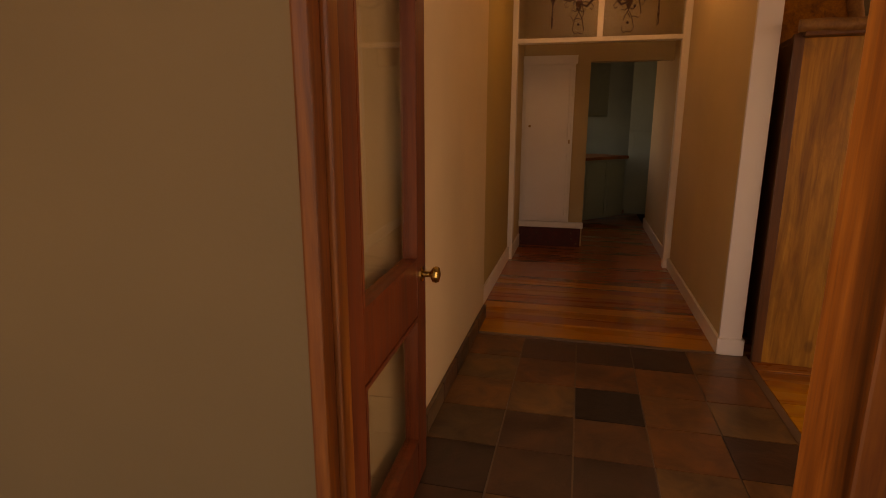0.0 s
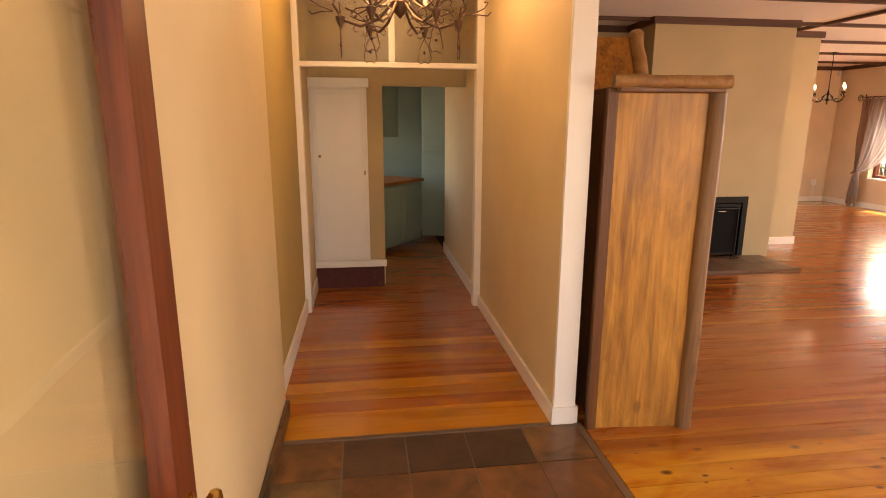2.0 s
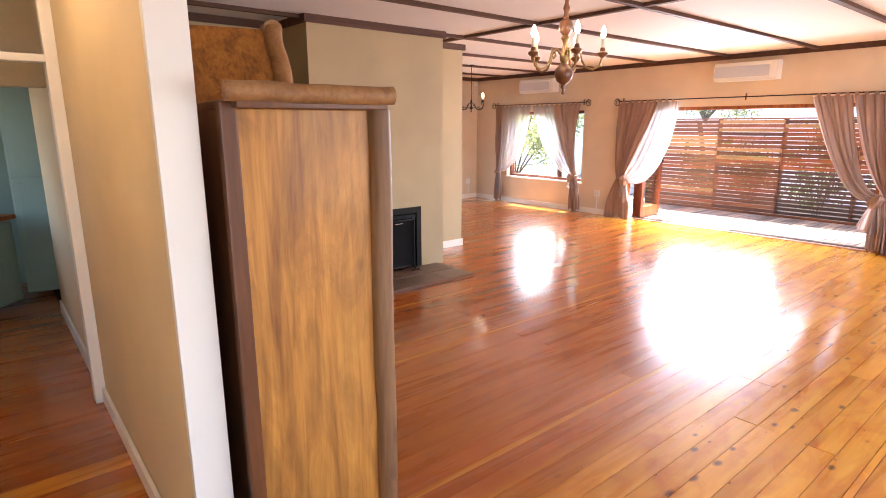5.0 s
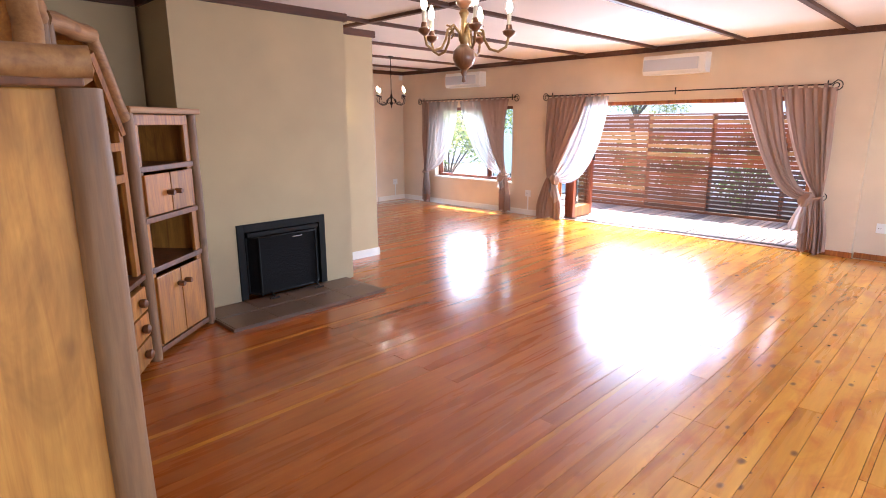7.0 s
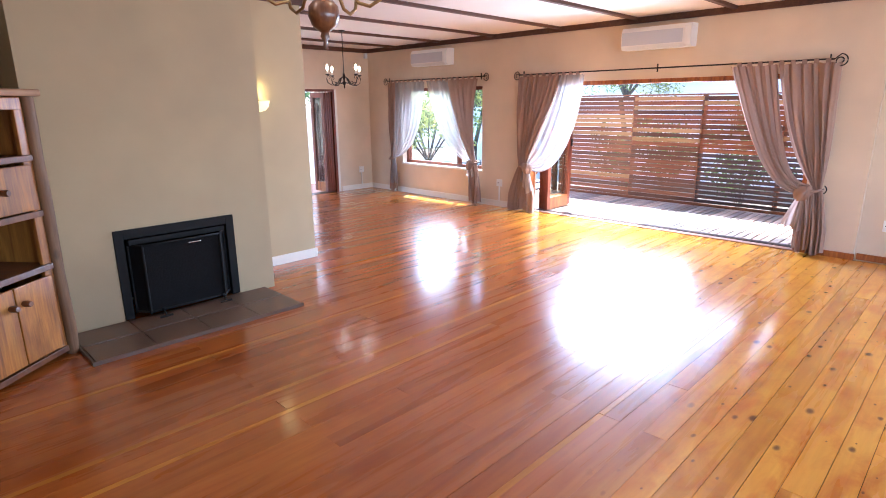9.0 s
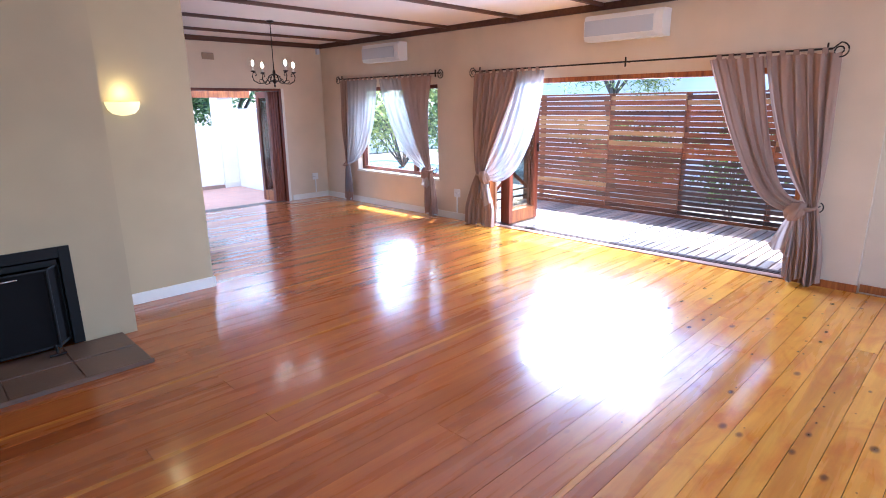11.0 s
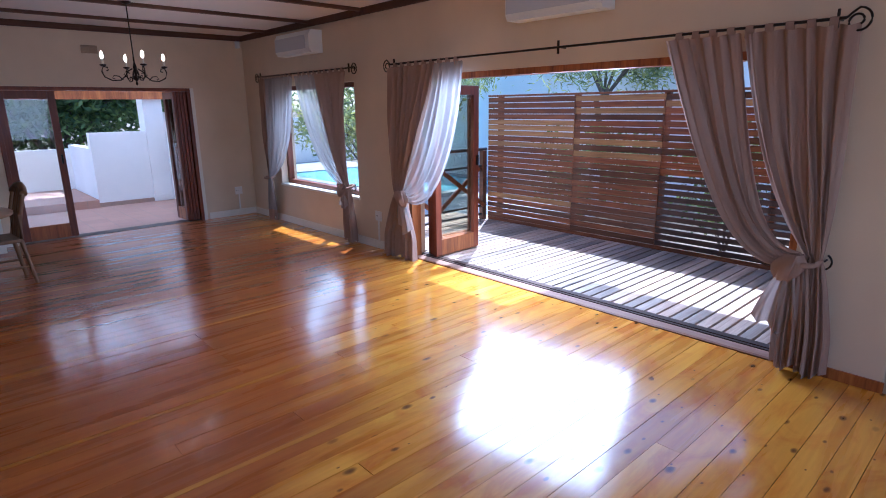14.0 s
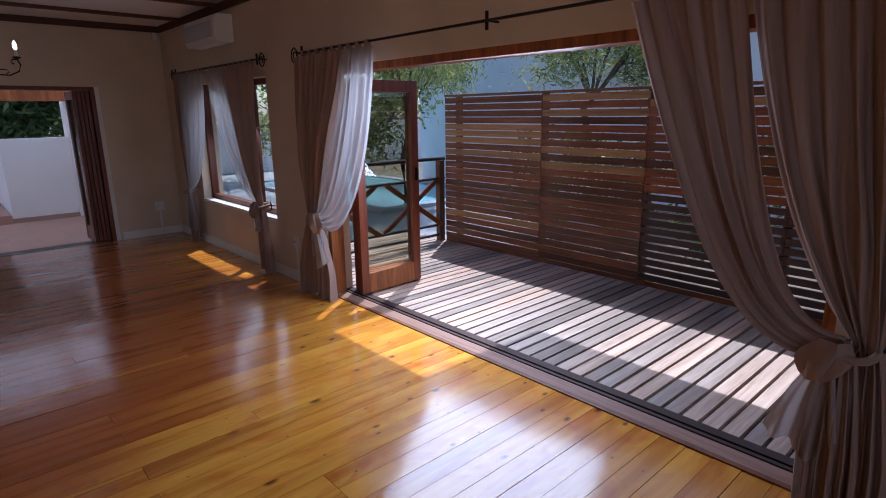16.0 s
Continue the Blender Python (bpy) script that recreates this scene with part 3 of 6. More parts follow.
structure("baseboard_pier", boxes((WX - 0.018, 2.75, 0, WX - 0.002, DECK_Y0 - 0.02, 0.07), (WX + 0.052, -0.6, 0, WX + 0.068, 2.74, 0.07), bevel=0.003), FRAME_WOOD, "orange-brown wooden skirting board", "skirting")
structure("baseboard_hall", boxes((-0.728, 3.42, 0, -0.708, 5.14, 0.13), (0.778, 3.14, 0, 0.798, 5.14, 0.10), (-0.698, 5.25, 0, -0.68, 5.84, 0.13), (0.780, 5.25, 0, 0.798, 7.38, 0.12), bevel=0.004), WHITE_PAINT, "white painted hall skirting board", "skirting")

# floors under the boards
structure("floor_base", boxes((0.93, -0.6, -0.12, WX + 0.02, NY + 0.2, -0.024), (-0.73, 3.10, -0.12, 0.93, 9.0, -0.024)), DARK_GAP, "dark timber floor base below the boards", "floor")
living_floor = structure("floor", boxes((0.95, -0.6, -0.026, WX, NY, -0.022)), DARK_GAP, "varnished pine board floor, red and yellow boards", "floor")
hall_floor = structure("hall_floor", boxes((-0.72, 3.11, -0.026, 0.90, 8.9, -0.022)), DARK_GAP, "varnished red pine board hall floor", "floor")
entry_floor = structure("entry_floor", boxes((-0.67, ENT_Y0, -0.05, 0.93, 3.10, -0.006)), GROUT, "slate tiled entry floor with grey grout", "floor")
structure("entry_tile_edge", boxes((0.905, ENT_Y1, -0.03, 0.945, 3.09, 0.004), (-0.66, 3.085, -0.03, 0.80, 3.115, 0.004), bevel=0.002), HEARTH_STONE, "dark slate edge strip of the tiled entry", "trim")

# hall opening with the glazed transom
structure("hall_opening_frame", boxes((-0.73, 5.14, 0, -0.68, 5.24, CZ), (0.74, 5.14, 0, 0.80, 5.24, CZ), (-0.68, 5.135, 2.045, 0.74, 5.245, 2.085), (0.02, 5.15, 2.085, 0.07, 5.23, CZ), bevel=0.004), WHITE_PAINT, "white painted frame with transom over the hall opening", "door frame")

# ---- outside ground ----
structure("ground", boxes((-900, -900, -0.9, 900, 900, -0.6)), GROUND, "brown garden ground", "ground")
structure("terrace", boxes((3.5, NY + 0.22, -0.5, 9.4, 16.6, -0.04)), TERRACE, "pink tiled terrace floor", "terrace")
structure("terrace_step", boxes((3.5, 13.95, -0.04, 7.86, 16.1, 0.10)), TERRACE, "raised pink tiled terrace step", "terrace")
structure("terrace_wall_high", boxes((7.88, 14.05, -0.4, 8.84, 14.25, 1.29), (7.88, 14.25, -0.4, 8.05, 16.2, 1.0)), WALL_WHITE, "white plastered terrace wall", "wall")
structure("terrace_wall_low", boxes((5.9, 16.1, -0.4, 7.88, 16.3, 0.92)), WALL_WHITE, "low white plastered terrace wall", "wall")
structure("terrace_wall_right", boxes((9.16, NY + 0.22, -0.4, 9.36, 14.3, 1.64)), WALL_WHITE, "white plastered terrace side wall", "wall")
structure("terrace_column", boxes((8.82, 14.02, -0.4, 9.158, 14.4, 2.6), (8.80, 14.0, -0.04, 9.157, 14.42, 0.08), bevel=0.006), WALL_WHITE, "white plastered terrace column", "column")
structure("terrace_wall_kerb", boxes((7.86, 14.0, -0.04, 8.80, 14.048, 0.03)), TERRACE, "pink tile skirting along the terrace wall", "trim")
structure("terrace_beam", boxes((3.5, 13.9, 1.87, 9.5, 14.02, 2.10)), FRAME_WOOD, "orange-brown timber terrace roof beam", "beam")
for x in (4.6, 5.8, 7.0, 8.2):
    structure("terrace_rafter", boxes((x - 0.03, NY + 0.22, 2.28, x + 0.03, 14.4, 2.45)), FRAME_WOOD, "orange-brown timber terrace rafter", "rafter")
# Unseen sheet, added to diffuse the sun before it reaches the room.
structure("added_terrace_roof", boxes((3.5, NY + 0.22, 2.452, 9.5, 15.6, 2.462)), ROOF_SHEET, "unseen white translucent sheet roof added over the terrace to diffuse the sun", "roof")


# ---- entrance ----
structure("door_frame", boxes((ENT_X0 - 0.045, ENT_Y0 - 0.03, 0, ENT_X0 - 0.012, ENT_Y0 + 0.02, ENT_H), (ENT_X0 - 0.045, ENT_Y0 + 0.02, 0, ENT_X0, ENT_Y0 + 0.07, ENT_H),
    (ENT_X1, ENT_Y0 - 0.03, 0, ENT_X1 + 0.05, ENT_Y1 + 0.015, ENT_H), (ENT_X1 + 0.05, ENT_Y0 - 0.022, 0, ENT_X1 + 0.10, ENT_Y0, ENT_H + 0.04),
    (ENT_X0 - 0.045, ENT_Y0 - 0.03, ENT_H, ENT_X1 + 0.05, ENT_Y1, ENT_H + 0.05), bevel=0.006),
    FRAME_WOOD, "grained orange-brown wooden front door frame", "door frame")

structure("door_frame_rebate", boxes((ENT_X0 - 0.045, ENT_Y0 + 0.071, 0, ENT_X0 - 0.008, ENT_Y1 + 0.004, ENT_H), bevel=0.005), DOOR_WOOD, "red-brown rebate of the front door frame", "door frame")


def front_door():
    w, h, t = 0.79, 2.03, 0.042
    d = thing("door_1", (-0.560, ENT_Y1 + 0.012, 0.0), "open red-brown wooden front door with two glass panes", "door", 92.0, kind="structure")
    # local x runs along the leaf from the hinge, y is its thickness
    part("hinge_stile", boxes((0, 0, 0.01, 0.12, t, h), bevel=0.004), DOOR_WOOD, d)
    part("latch_stile", boxes((w - 0.12, 0, 0.01, w, t, h), bevel=0.004), DOOR_WOOD, d)
    part("top_rail", boxes((0.1205, 0.001, h - 0.13, w - 0.1205, t - 0.001, h), bevel=0.003), DOOR_WOOD, d)
    part("middle_rail", boxes((0.1205, 0.001, 0.675, w - 0.1205, t - 0.001, 0.87), bevel=0.003), DOOR_WOOD, d)
    part("bottom_rail", boxes((0.1205, 0.001, 0.01, w - 0.1205, t - 0.001, 0.19), bevel=0.003), DOOR_WOOD, d)
    for z0, z1 in ((0.19, 0.675), (0.87, h - 0.13)):
        p = part("pane", boxes((0.115, t / 2 - 0.003, z0 - 0.005, w - 0.115, t / 2 + 0.003, z1 + 0.005)), PANE, d, "clear glass pane")
        p.visible_shadow = False
        part("glazing_bead", boxes((0.12, -0.004, z0, 0.135, t + 0.004, z1), (w - 0.135, -0.004, z0, w - 0.12, t + 0.004, z1), (0.135, -0.004, z0, w - 0.135, t + 0.004, z0 + 0.014), (0.135, -0.004, z1 - 0.014, w - 0.135, t + 0.004, z1)), DOOR_WOOD, d)
    for side in (-1, 1):
        k = lathe([(0.026, 0), (0.026, 0.004), (0.012, 0.008), (0.010, 0.03), (0.014, 0.034), (0.027, 0.042), (0.030, 0.052), (0.026, 0.062), (0.010, 0.067)], 20)
        if side > 0:
            for v in k.verts:
                v.co.z *= 0.55
        part("door_knob", k, BRASS, d, "polished brass door knob", 40, (w - 0.06, 0 if side < 0 else t, 0.812), (90 if side < 0 else -90, 0, 0))
    for z in (0.25, 1.0, 1.8):
        part("hinge", tube([(0, -0.006, z - 0.045), (0, -0.006, z + 0.045)], 0.007, 8), BRASS, d, "brass butt hinge", 40)


front_door()

slate_skirt = thing("skirting_tiles", (-0.66, 0.9, 0), "brown slate skirting tiles along the entry wall", "skirting", kind="structure")
rng = random.Random(3)
for i in range(8):
    part("skirting_tile", boxes((-0.008, 0.0, 0.0, 0.012, 0.306, 0.095), bevel=0.003), SLATE, slate_skirt, loc=(0, 0.312 * i, 0.0))

# ---- hall ----
transom = thing("transom_window", (0, 5.19, 2.085), "rippled glass transom panes over the hall opening", "window", kind="structure")
part("pane", boxes((-0.68, -0.004, 0, 0.02, 0.004, CZ - 2.085)), RIPPLED, transom, "rippled obscure glass pane")
part("pane", boxes((0.07, -0.004, 0, 0.74, 0.004, CZ - 2.085)), RIPPLED, transom, "rippled obscure glass pane")


def hall_chandelier(loc):
    c = thing("iron_chandelier", loc, "brown wrought iron chandelier with scrolls hanging in the hall", "chandelier")
    part("stem", lathe([(0.012, 0.2), (0.012, CZ - loc[2] - 0.03), (0.05, CZ - loc[2] - 0.02), (0.05, CZ - loc[2] - 0.002)], 12), RUST_IRON, c, smooth=40)
    part("hub", lathe([(0.006, -0.05), (0.05, 0.0), (0.06, 0.04), (0.02, 0.09), (0.012, 0.2)], 14), RUST_IRON, c, smooth=40)
    for k in range(6):
        a = math.radians(60 * k)
        ca, sa = math.cos(a), math.sin(a)

        def at(r, z, w=0.0):
            return (ca * r - sa * w, sa * r + ca * w, z)
        arm = tube([at(0.05, 0.03), at(0.14, -0.06), at(0.24, -0.10), at(0.34, -0.07), at(0.40, 0.02), at(0.38, 0.08)], 0.009, 8)
        tube([at(0.05, 0.1), at(0.15, 0.02), at(0.25, -0.03), at(0.33, 0.0)], 0.006, 6, arm)
        tube([at(0.40, -0.02), at(0.47, 0.0, 0.02), at(0.53, 0.03, 0.05), at(0.55, 0.06, 0.03), at(0.52, 0.06, 0.01)], 0.004, 6, arm)
        tube([at(0.40, -0.02), at(0.47, -0.02, -0.02), at(0.53, -0.03, -0.05), at(0.55, -0.01, -0.06)], 0.004, 6, arm)
        a_ob = part("arm", arm, RUST_IRON, c, smooth=60)
        pend = tube([at(0.36, -0.07), at(0.36, -0.12), at(0.36, -0.17, 0.03), at(0.36, -0.25, 0.05), at(0.36, -0.28, 0.03), at(0.36, -0.27, 0.0)], 0.0032, 6)
        tube([at(0.36, -0.12), at(0.36, -0.17, -0.03), at(0.36, -0.25, -0.05), at(0.36, -0.28, -0.03), at(0.36, -0.27, 0.0)], 0.0032, 6, pend)
        lathe([(0.002, -0.012), (0.012, 0.0), (0.002, 0.012)], 8, pend, at(0.36, -0.21))
        lathe([(0.004, -0.05), (0.026, 0.0), (0.030, 0.02), (0.012, 0.03)], 12, pend, at(0.36, -0.07))
        for s in (-1, 1):
            tube([at(0.36, -0.10), at(0.36, -0.12, 0.03 * s), at(0.36, -0.11, 0.055 * s), at(0.36, -0.09, 0.05 * s)], 0.004, 6, pend)
            tube([at(0.36, -0.06), at(0.36, -0.045, 0.05 * s), at(0.36, -0.05, 0.10 * s), at(0.36, -0.075, 0.125 * s), at(0.36, -0.098, 0.11 * s), at(0.36, -0.088, 0.09 * s)], 0.004, 6, pend)
            tube([at(0.36, -0.05), at(0.36, -0.005, 0.05 * s), at(0.36, 0.015, 0.09 * s), at(0.36, 0.0, 0.115 * s), at(0.36, -0.018, 0.10 * s)], 0.004, 6, pend)
        part("pendant", pend, RUST_IRON, c, smooth=60)
        part("candle_sleeve", lathe([(0.013, 0.08), (0.013, 0.16)], 10), CANDLE, c, "ivory candle sleeve", 40, at(0.38, 0))
        part("bulb", lathe([(0.008, 0.16), (0.018, 0.185), (0.014, 0.215), (0.002, 0.24)], 10), BULB, c, "lit candle bulb", 60, at(0.38, 0))
    return c


hall_chandelier((0.045, 4.05, 2.28))
hl = bpy.data.lights.new("hall_chandelier_lamp", "POINT")
hl.energy, hl.color, hl.shadow_soft_size = 2.1, (1.0, 0.66, 0.34), 0.12
new("hall_chandelier_lamp", hl).location = (0.045, 4.05, 2.50)


def pantry():
    y0 = 5.87
    p = thing("pantry_cupboard", (-0.70, y0, 0), "tall white painted pantry cupboard on a dark red base", "cupboard")
    part("base_panel", boxes((0.01, 0.0, 0.0, 0.675, 0.02, 0.205), (0.01, 0.02, 0, 0.66, 0.45, 0.205)), RUG_RED, p, "dark red carved base panel")
    part("body", boxes((0.002, 0.03, 0.21, 0.54, 0.5, 2.018), bevel=0.003), CUPBOARD_WHITE, p)
    part("plinth", boxes((0.002, -0.012, 0.21, 0.70, 0.03, 0.275), bevel=0.006), CUPBOARD_WHITE, p)
    part("cornice", boxes((0.002, 0.0, 1.93, 0.56, 0.03, 2.015), bevel=0.004), CUPBOARD_WHITE, p)
    d = part("door", boxes((0.03, 0.008, 0.30, 0.52, 0.029, 1.915), (0.06, 0.002, 0.34, 0.49, 0.012, 1.875), bevel=0.006), CUPBOARD_WHITE, p)
    part("door_knob", lathe([(0.012, 0), (0.008, 0.012), (0.014, 0.02), (0.004, 0.026)], 12), OLD_BRASS, d, "small brass knob", 40, (0.09, 0.002, 1.30), (90, 0, 0))
    part("latch", boxes((0.50, 0.0, 1.12, 0.515, 0.009, 1.16)), OLD_BRASS, d, "small brass latch")


pantry()


def kitchen_unit(name, loc, rz, w, d, z0, z1, label, doors=1, split=None):
    k = thing(name, loc, label, "cabinet", rz)
    part("body", boxes((0, 0.02, z0, w, d, z1), bevel=0.003), TEAL, k)
    dw = (w - 0.02) / doors
    levels = [(z0 + 0.03, z1 - 0.03)] if split is None else [(z0 + 0.03, split - 0.01), (split + 0.01, z1 - 0.03)]
    for i in range(doors):
        for a, b in levels:
            x0, x1 = 0.01 + dw * i + 0.004, 0.01 + dw * (i + 1) - 0.004
            part("door", boxes((x0, 0.0, a, x1, 0.02, b), (x0 + 0.05, -0.006, a + 0.05, x1 - 0.05, 0.004, b - 0.05), bevel=0.005), TEAL, k)
    return k


kitchen_unit("kitchen_base_cabinet", (0.0, 7.15, 0.0), 50, 0.85, 0.55, 0.08, 0.86, "teal painted kitchen base cabinet with panelled door", 2)
kitchen_unit("kitchen_wall_cabinet", (-0.12, 7.95, 0.0), 35, 0.50, 0.32, 1.42, 2.15, "teal painted kitchen wall cabinet with panelled door", 1)
kitchen_unit("kitchen_tall_cabinet", (0.58, 8.12, 0.0), -18, 0.62, 0.5, 0.06, 2.25, "tall teal painted kitchen cabinet with two panelled doors", 1, 1.22)
wt = thing("kitchen_worktop", (0.0, 7.15, 0.862), "orange-brown wooden kitchen worktop", "worktop", 50)
part("worktop_board", boxes((-0.05, -0.035, 0, 0.86, 0.56, 0.04), bevel=0.006), FRAME_WOOD, wt)


# ---- rustic wall unit beside the fireplace ----
def handle(bm_parent, x, z, y=-0.01):
    part("handle", lathe([(0.017, 0), (0.02, 0.01), (0.021, 0.045), (0.017, 0.055)], 10), RUSTIC_DARK, bm_parent, "dark wooden stub handle", 50, (x, y, z), (90, 0, 0))


def shelf_bay(name, loc, rz, w, d, h, label, two=False, seed=1):
    """A narrow cabinet: open niche, small doors, open niche, doors; log uprights in front."""
    u = thing(name, loc, label, "shelf unit", rz, group="rustic wall unit")
    part("side_panel", boxes((0, 0.03, 0.0, 0.025, d, h), bevel=0.004), RUSTIC, u, "knotty brown pine side panel")
    part("side_panel", boxes((w - 0.025, 0.03, 0.0, w, d, h), bevel=0.004), RUSTIC, u, "knotty brown pine side panel")
    part("back_panel", boxes((0.026, d - 0.015, 0.03, w - 0.026, d - 0.002, h)), RUSTIC_DARK, u, "dark pine back panel")
    for z in (0.04, 0.64, 1.00, 1.36):
        part("shelf", boxes((0.026, 0.02, z, w - 0.026, d - 0.02, z + 0.028), (0.05, -0.02, z - 0.005, w - 0.05, 0.02, z + 0.035), bevel=0.005), RUSTIC_DARK, u, "dark brown pine shelf")
    for x in (0.06, w - 0.09):
        part("face_strip", boxes((x - 0.02, 0.0, 0.06, x + 0.05, 0.028, h - 0.03), bevel=0.006), RUSTIC_FRONT, u)
    part("face_rail", boxes((0.05, -0.004, h - 0.08, w - 0.05, 0.028, h - 0.005), bevel=0.006), RUSTIC_FRONT, u)
    n = 2
    dw = (w - 0.16) / n
    for z0, z1 in ((0.09, 0.60), (1.045, 1.335)):
        for i in range(n):
            x0 = 0.08 + dw * i
            dd = part("door", boxes((x0 + 0.004, -0.022, z0, x0 + dw - 0.004, 0.0, z1), bevel=0.007), RUSTIC_FRONT, u, "knotty pine plank door")
            handle(dd, x0 + (dw - 0.05 if i == 0 else 0.05), z0 + (z1 - z0) * (0.78 if z0 < 1 else 0.5), -0.022)
    part("post", log((0.0, 0.0, 0), (0.0, 0.0, h), 0.042, seed), LOG_Z, u, "grey weathered log post", 60)
    part("post", log((w, 0.0, 0), (w, 0.0, h), 0.042, seed + 1), LOG_Z, u, "grey weathered log post", 60)
    return u


H_LOW = 1.755
bay_a = shelf_bay("rustic_shelf_unit", (1.485, 2.985, 0.0), 85, 0.78, 0.50, H_LOW, "tall rustic pine shelf unit with log posts beside the hall wall", seed=11)
part("top_log", log((-0.085, -0.012, H_LOW + 0.046), (-0.062, 0.53, H_LOW + 0.048), 0.031, 31), LOG_X, bay_a, "rounded log capping the unit", 60)
part("top_log", log((0.02, 0.0, H_LOW + 0.04), (0.80, 0.0, H_LOW + 0.04), 0.036, 32), LOG_X, bay_a, "rounded log capping the unit", 60)
part("top_board", boxes((-0.075, 0.0, H_LOW, 0.78, 0.5, H_LOW + 0.03), bevel=0.004), RUSTIC_DARK, bay_a)
part("rear_post", boxes((-0.018, 0.485, 0, 0.03, 0.535, H_LOW + 0.02), bevel=0.006), RUSTIC_DARK, bay_a, "dark pine rear edge strip")

BX, BY = 2.39, 5.78
bay_b = shelf_bay("rustic_shelf_unit", (BX, BY, 0.0), 39, 0.78, 0.44, H_LOW, "rustic pine cabinet with small doors beside the fireplace hearth", seed=21)
part("top_board", boxes((-0.04, -0.06, H_LOW, 0.84, 0.44, H_LOW + 0.045), bevel=0.012), LOG_X, bay_b, "thick rounded pine top board")


def media_unit(p, q, slope_left, slope_right, seed, label):
    """A tall bay with drawers, counter and niches; one top corner is cut off by a sloping log."""
    p, q = Vector(p), Vector(q)
    w = (q - p).length
    rz = math.degrees(math.atan2(q.y - p.y, q.x - p.x))
    d, hm, hp = 0.55, 1.72, 2.18
    a = 0.32 * w if slope_left else 0.0
    b = w - 0.42 * w if slope_right else w
    u = thing("rustic_media_unit", (p.x, p.y, 0), label, "shelf unit", rz, group="rustic wall unit")
    part("post", log((0, 0, 0), (0, 0, hm + 0.05 if slope_left else hp), 0.043, seed), LOG_Z, u, "grey weathered log post", 60)
    if slope_left:
        part("post", log((w, 0, 0), (w, 0, hp), 0.043, seed + 1), LOG_Z, u, "grey weathered log post", 60)
    bm = bmesh.new()
    prof = [(0.0, 0.02), (w, 0.02)]
    prof += [(w, hm), (b, hp)] if slope_right else [(w, hp)]
    prof += [(a, hp), (0.0, hm)] if slope_left else [(0.0, hp)]
    n = len(prof)
    f = [bm.verts.new((x, d, z)) for x, z in prof]
    g = [bm.verts.new((x, d + 0.02, z)) for x, z in prof]
    bm.faces.new(f)
    bm.faces.new(list(reversed(g)))
    for i in range(n):
        bm.faces.new((f[i], f[(i + 1) % n], g[(i + 1) % n], g[i]))
    part("back_panel", bm, RUSTIC_FRONT, u, "orange-brown pine back panel")
    part("top_log", log((a - 0.02, 0.0, hp), (b + 0.02, 0.0, hp), 0.05, seed + 2), LOG_X, u, "horizontal log", 60)
    for on, x0, x1 in ((slope_left, 0.0, a), (slope_right, w, b)):
        s = 1 if x0 == 0.0 else -1
        if on:
            part("sloping_log", log((x0, 0.0, hm), (x1, 0.0, hp), 0.046, seed + 3), LOG_X, u, "sloping log", 60)
            bm = bmesh.new()
            vs = []
            for y in (0.0, d):
                for xx, zz in ((x0, hm - 0.03), (x1, hp - 0.03), (x1, hp), (x0, hm)):
                    vs.append(bm.verts.new((xx, y, zz)))
            for i in range(4):
                bm.faces.new((vs[i], vs[(i + 1) % 4], vs[4 + (i + 1) % 4], vs[4 + i]))
            bm.faces.new(vs[:4])
            bm.faces.new(vs[4:])
            part("sloping_board", bm, RUSTIC_FRONT, u, "orange-brown sloping pine board")
            strip = bmesh.new()
            tube([(x0 + s * 0.07, 0.0, hm - 0.10), (x1 + s * 0.04, 0.0, hp - 0.10)], 0.03, 6, strip)
            part("face_strip", strip, RUSTIC_FRONT, u)
        part("side_panel", boxes((x0, 0.03, 0.0, x0 + s * 0.025, d, hm - 0.04)), RUSTIC_FRONT, u)
        part("face_strip", boxes((x0 + s * 0.05, -0.005, 0.68, x0 + s * 0.12, 0.03, hm - 0.06), bevel=0.006), RUSTIC_FRONT, u)
    part("top_board", boxes((a, 0.04, hp - 0.03, b, d, hp)), RUSTIC_FRONT, u)
    for z in (1.33, 1.53):
        part("shelf", boxes((0.05, 0.0, z, w - 0.05, d, z + 0.03), (0.12, -0.015, z - 0.012, w - 0.12, 0.0, z + 0.04), bevel=0.004), RUSTIC_FRONT, u)
    part("counter", boxes((0.03, -0.03, 0.64, w - 0.03, d, 0.675), bevel=0.008), RUSTIC_DARK, u, "dark pine counter")
    for i, z in enumerate((0.07, 0.25, 0.43)):
        dr = part("drawer", boxes((0.05, -0.022, z, w - 0.05, 0.03, z + 0.165), bevel=0.008), RUSTIC_FRONT, u, "knotty pine drawer front")
        for x in (w * 0.28, w * 0.78):
            part("handle", lathe([(0.02, 0), (0.03, 0.01), (0.032, 0.04), (0.02, 0.05)], 10), RUSTIC_DARK, dr, "dark wooden stub handle", 50, (x, -0.022, z + 0.085), (90, 0, 0))


media_unit((1.555, 3.83), (1.81, 4.93), True, False, 41, "tall rustic pine media unit with drawers and sloping log top")
media_unit((1.845, 4.985), (BX - 0.035, BY - 0.05), False, True, 46, "rustic pine media unit with drawers beside the fireplace cabinet")


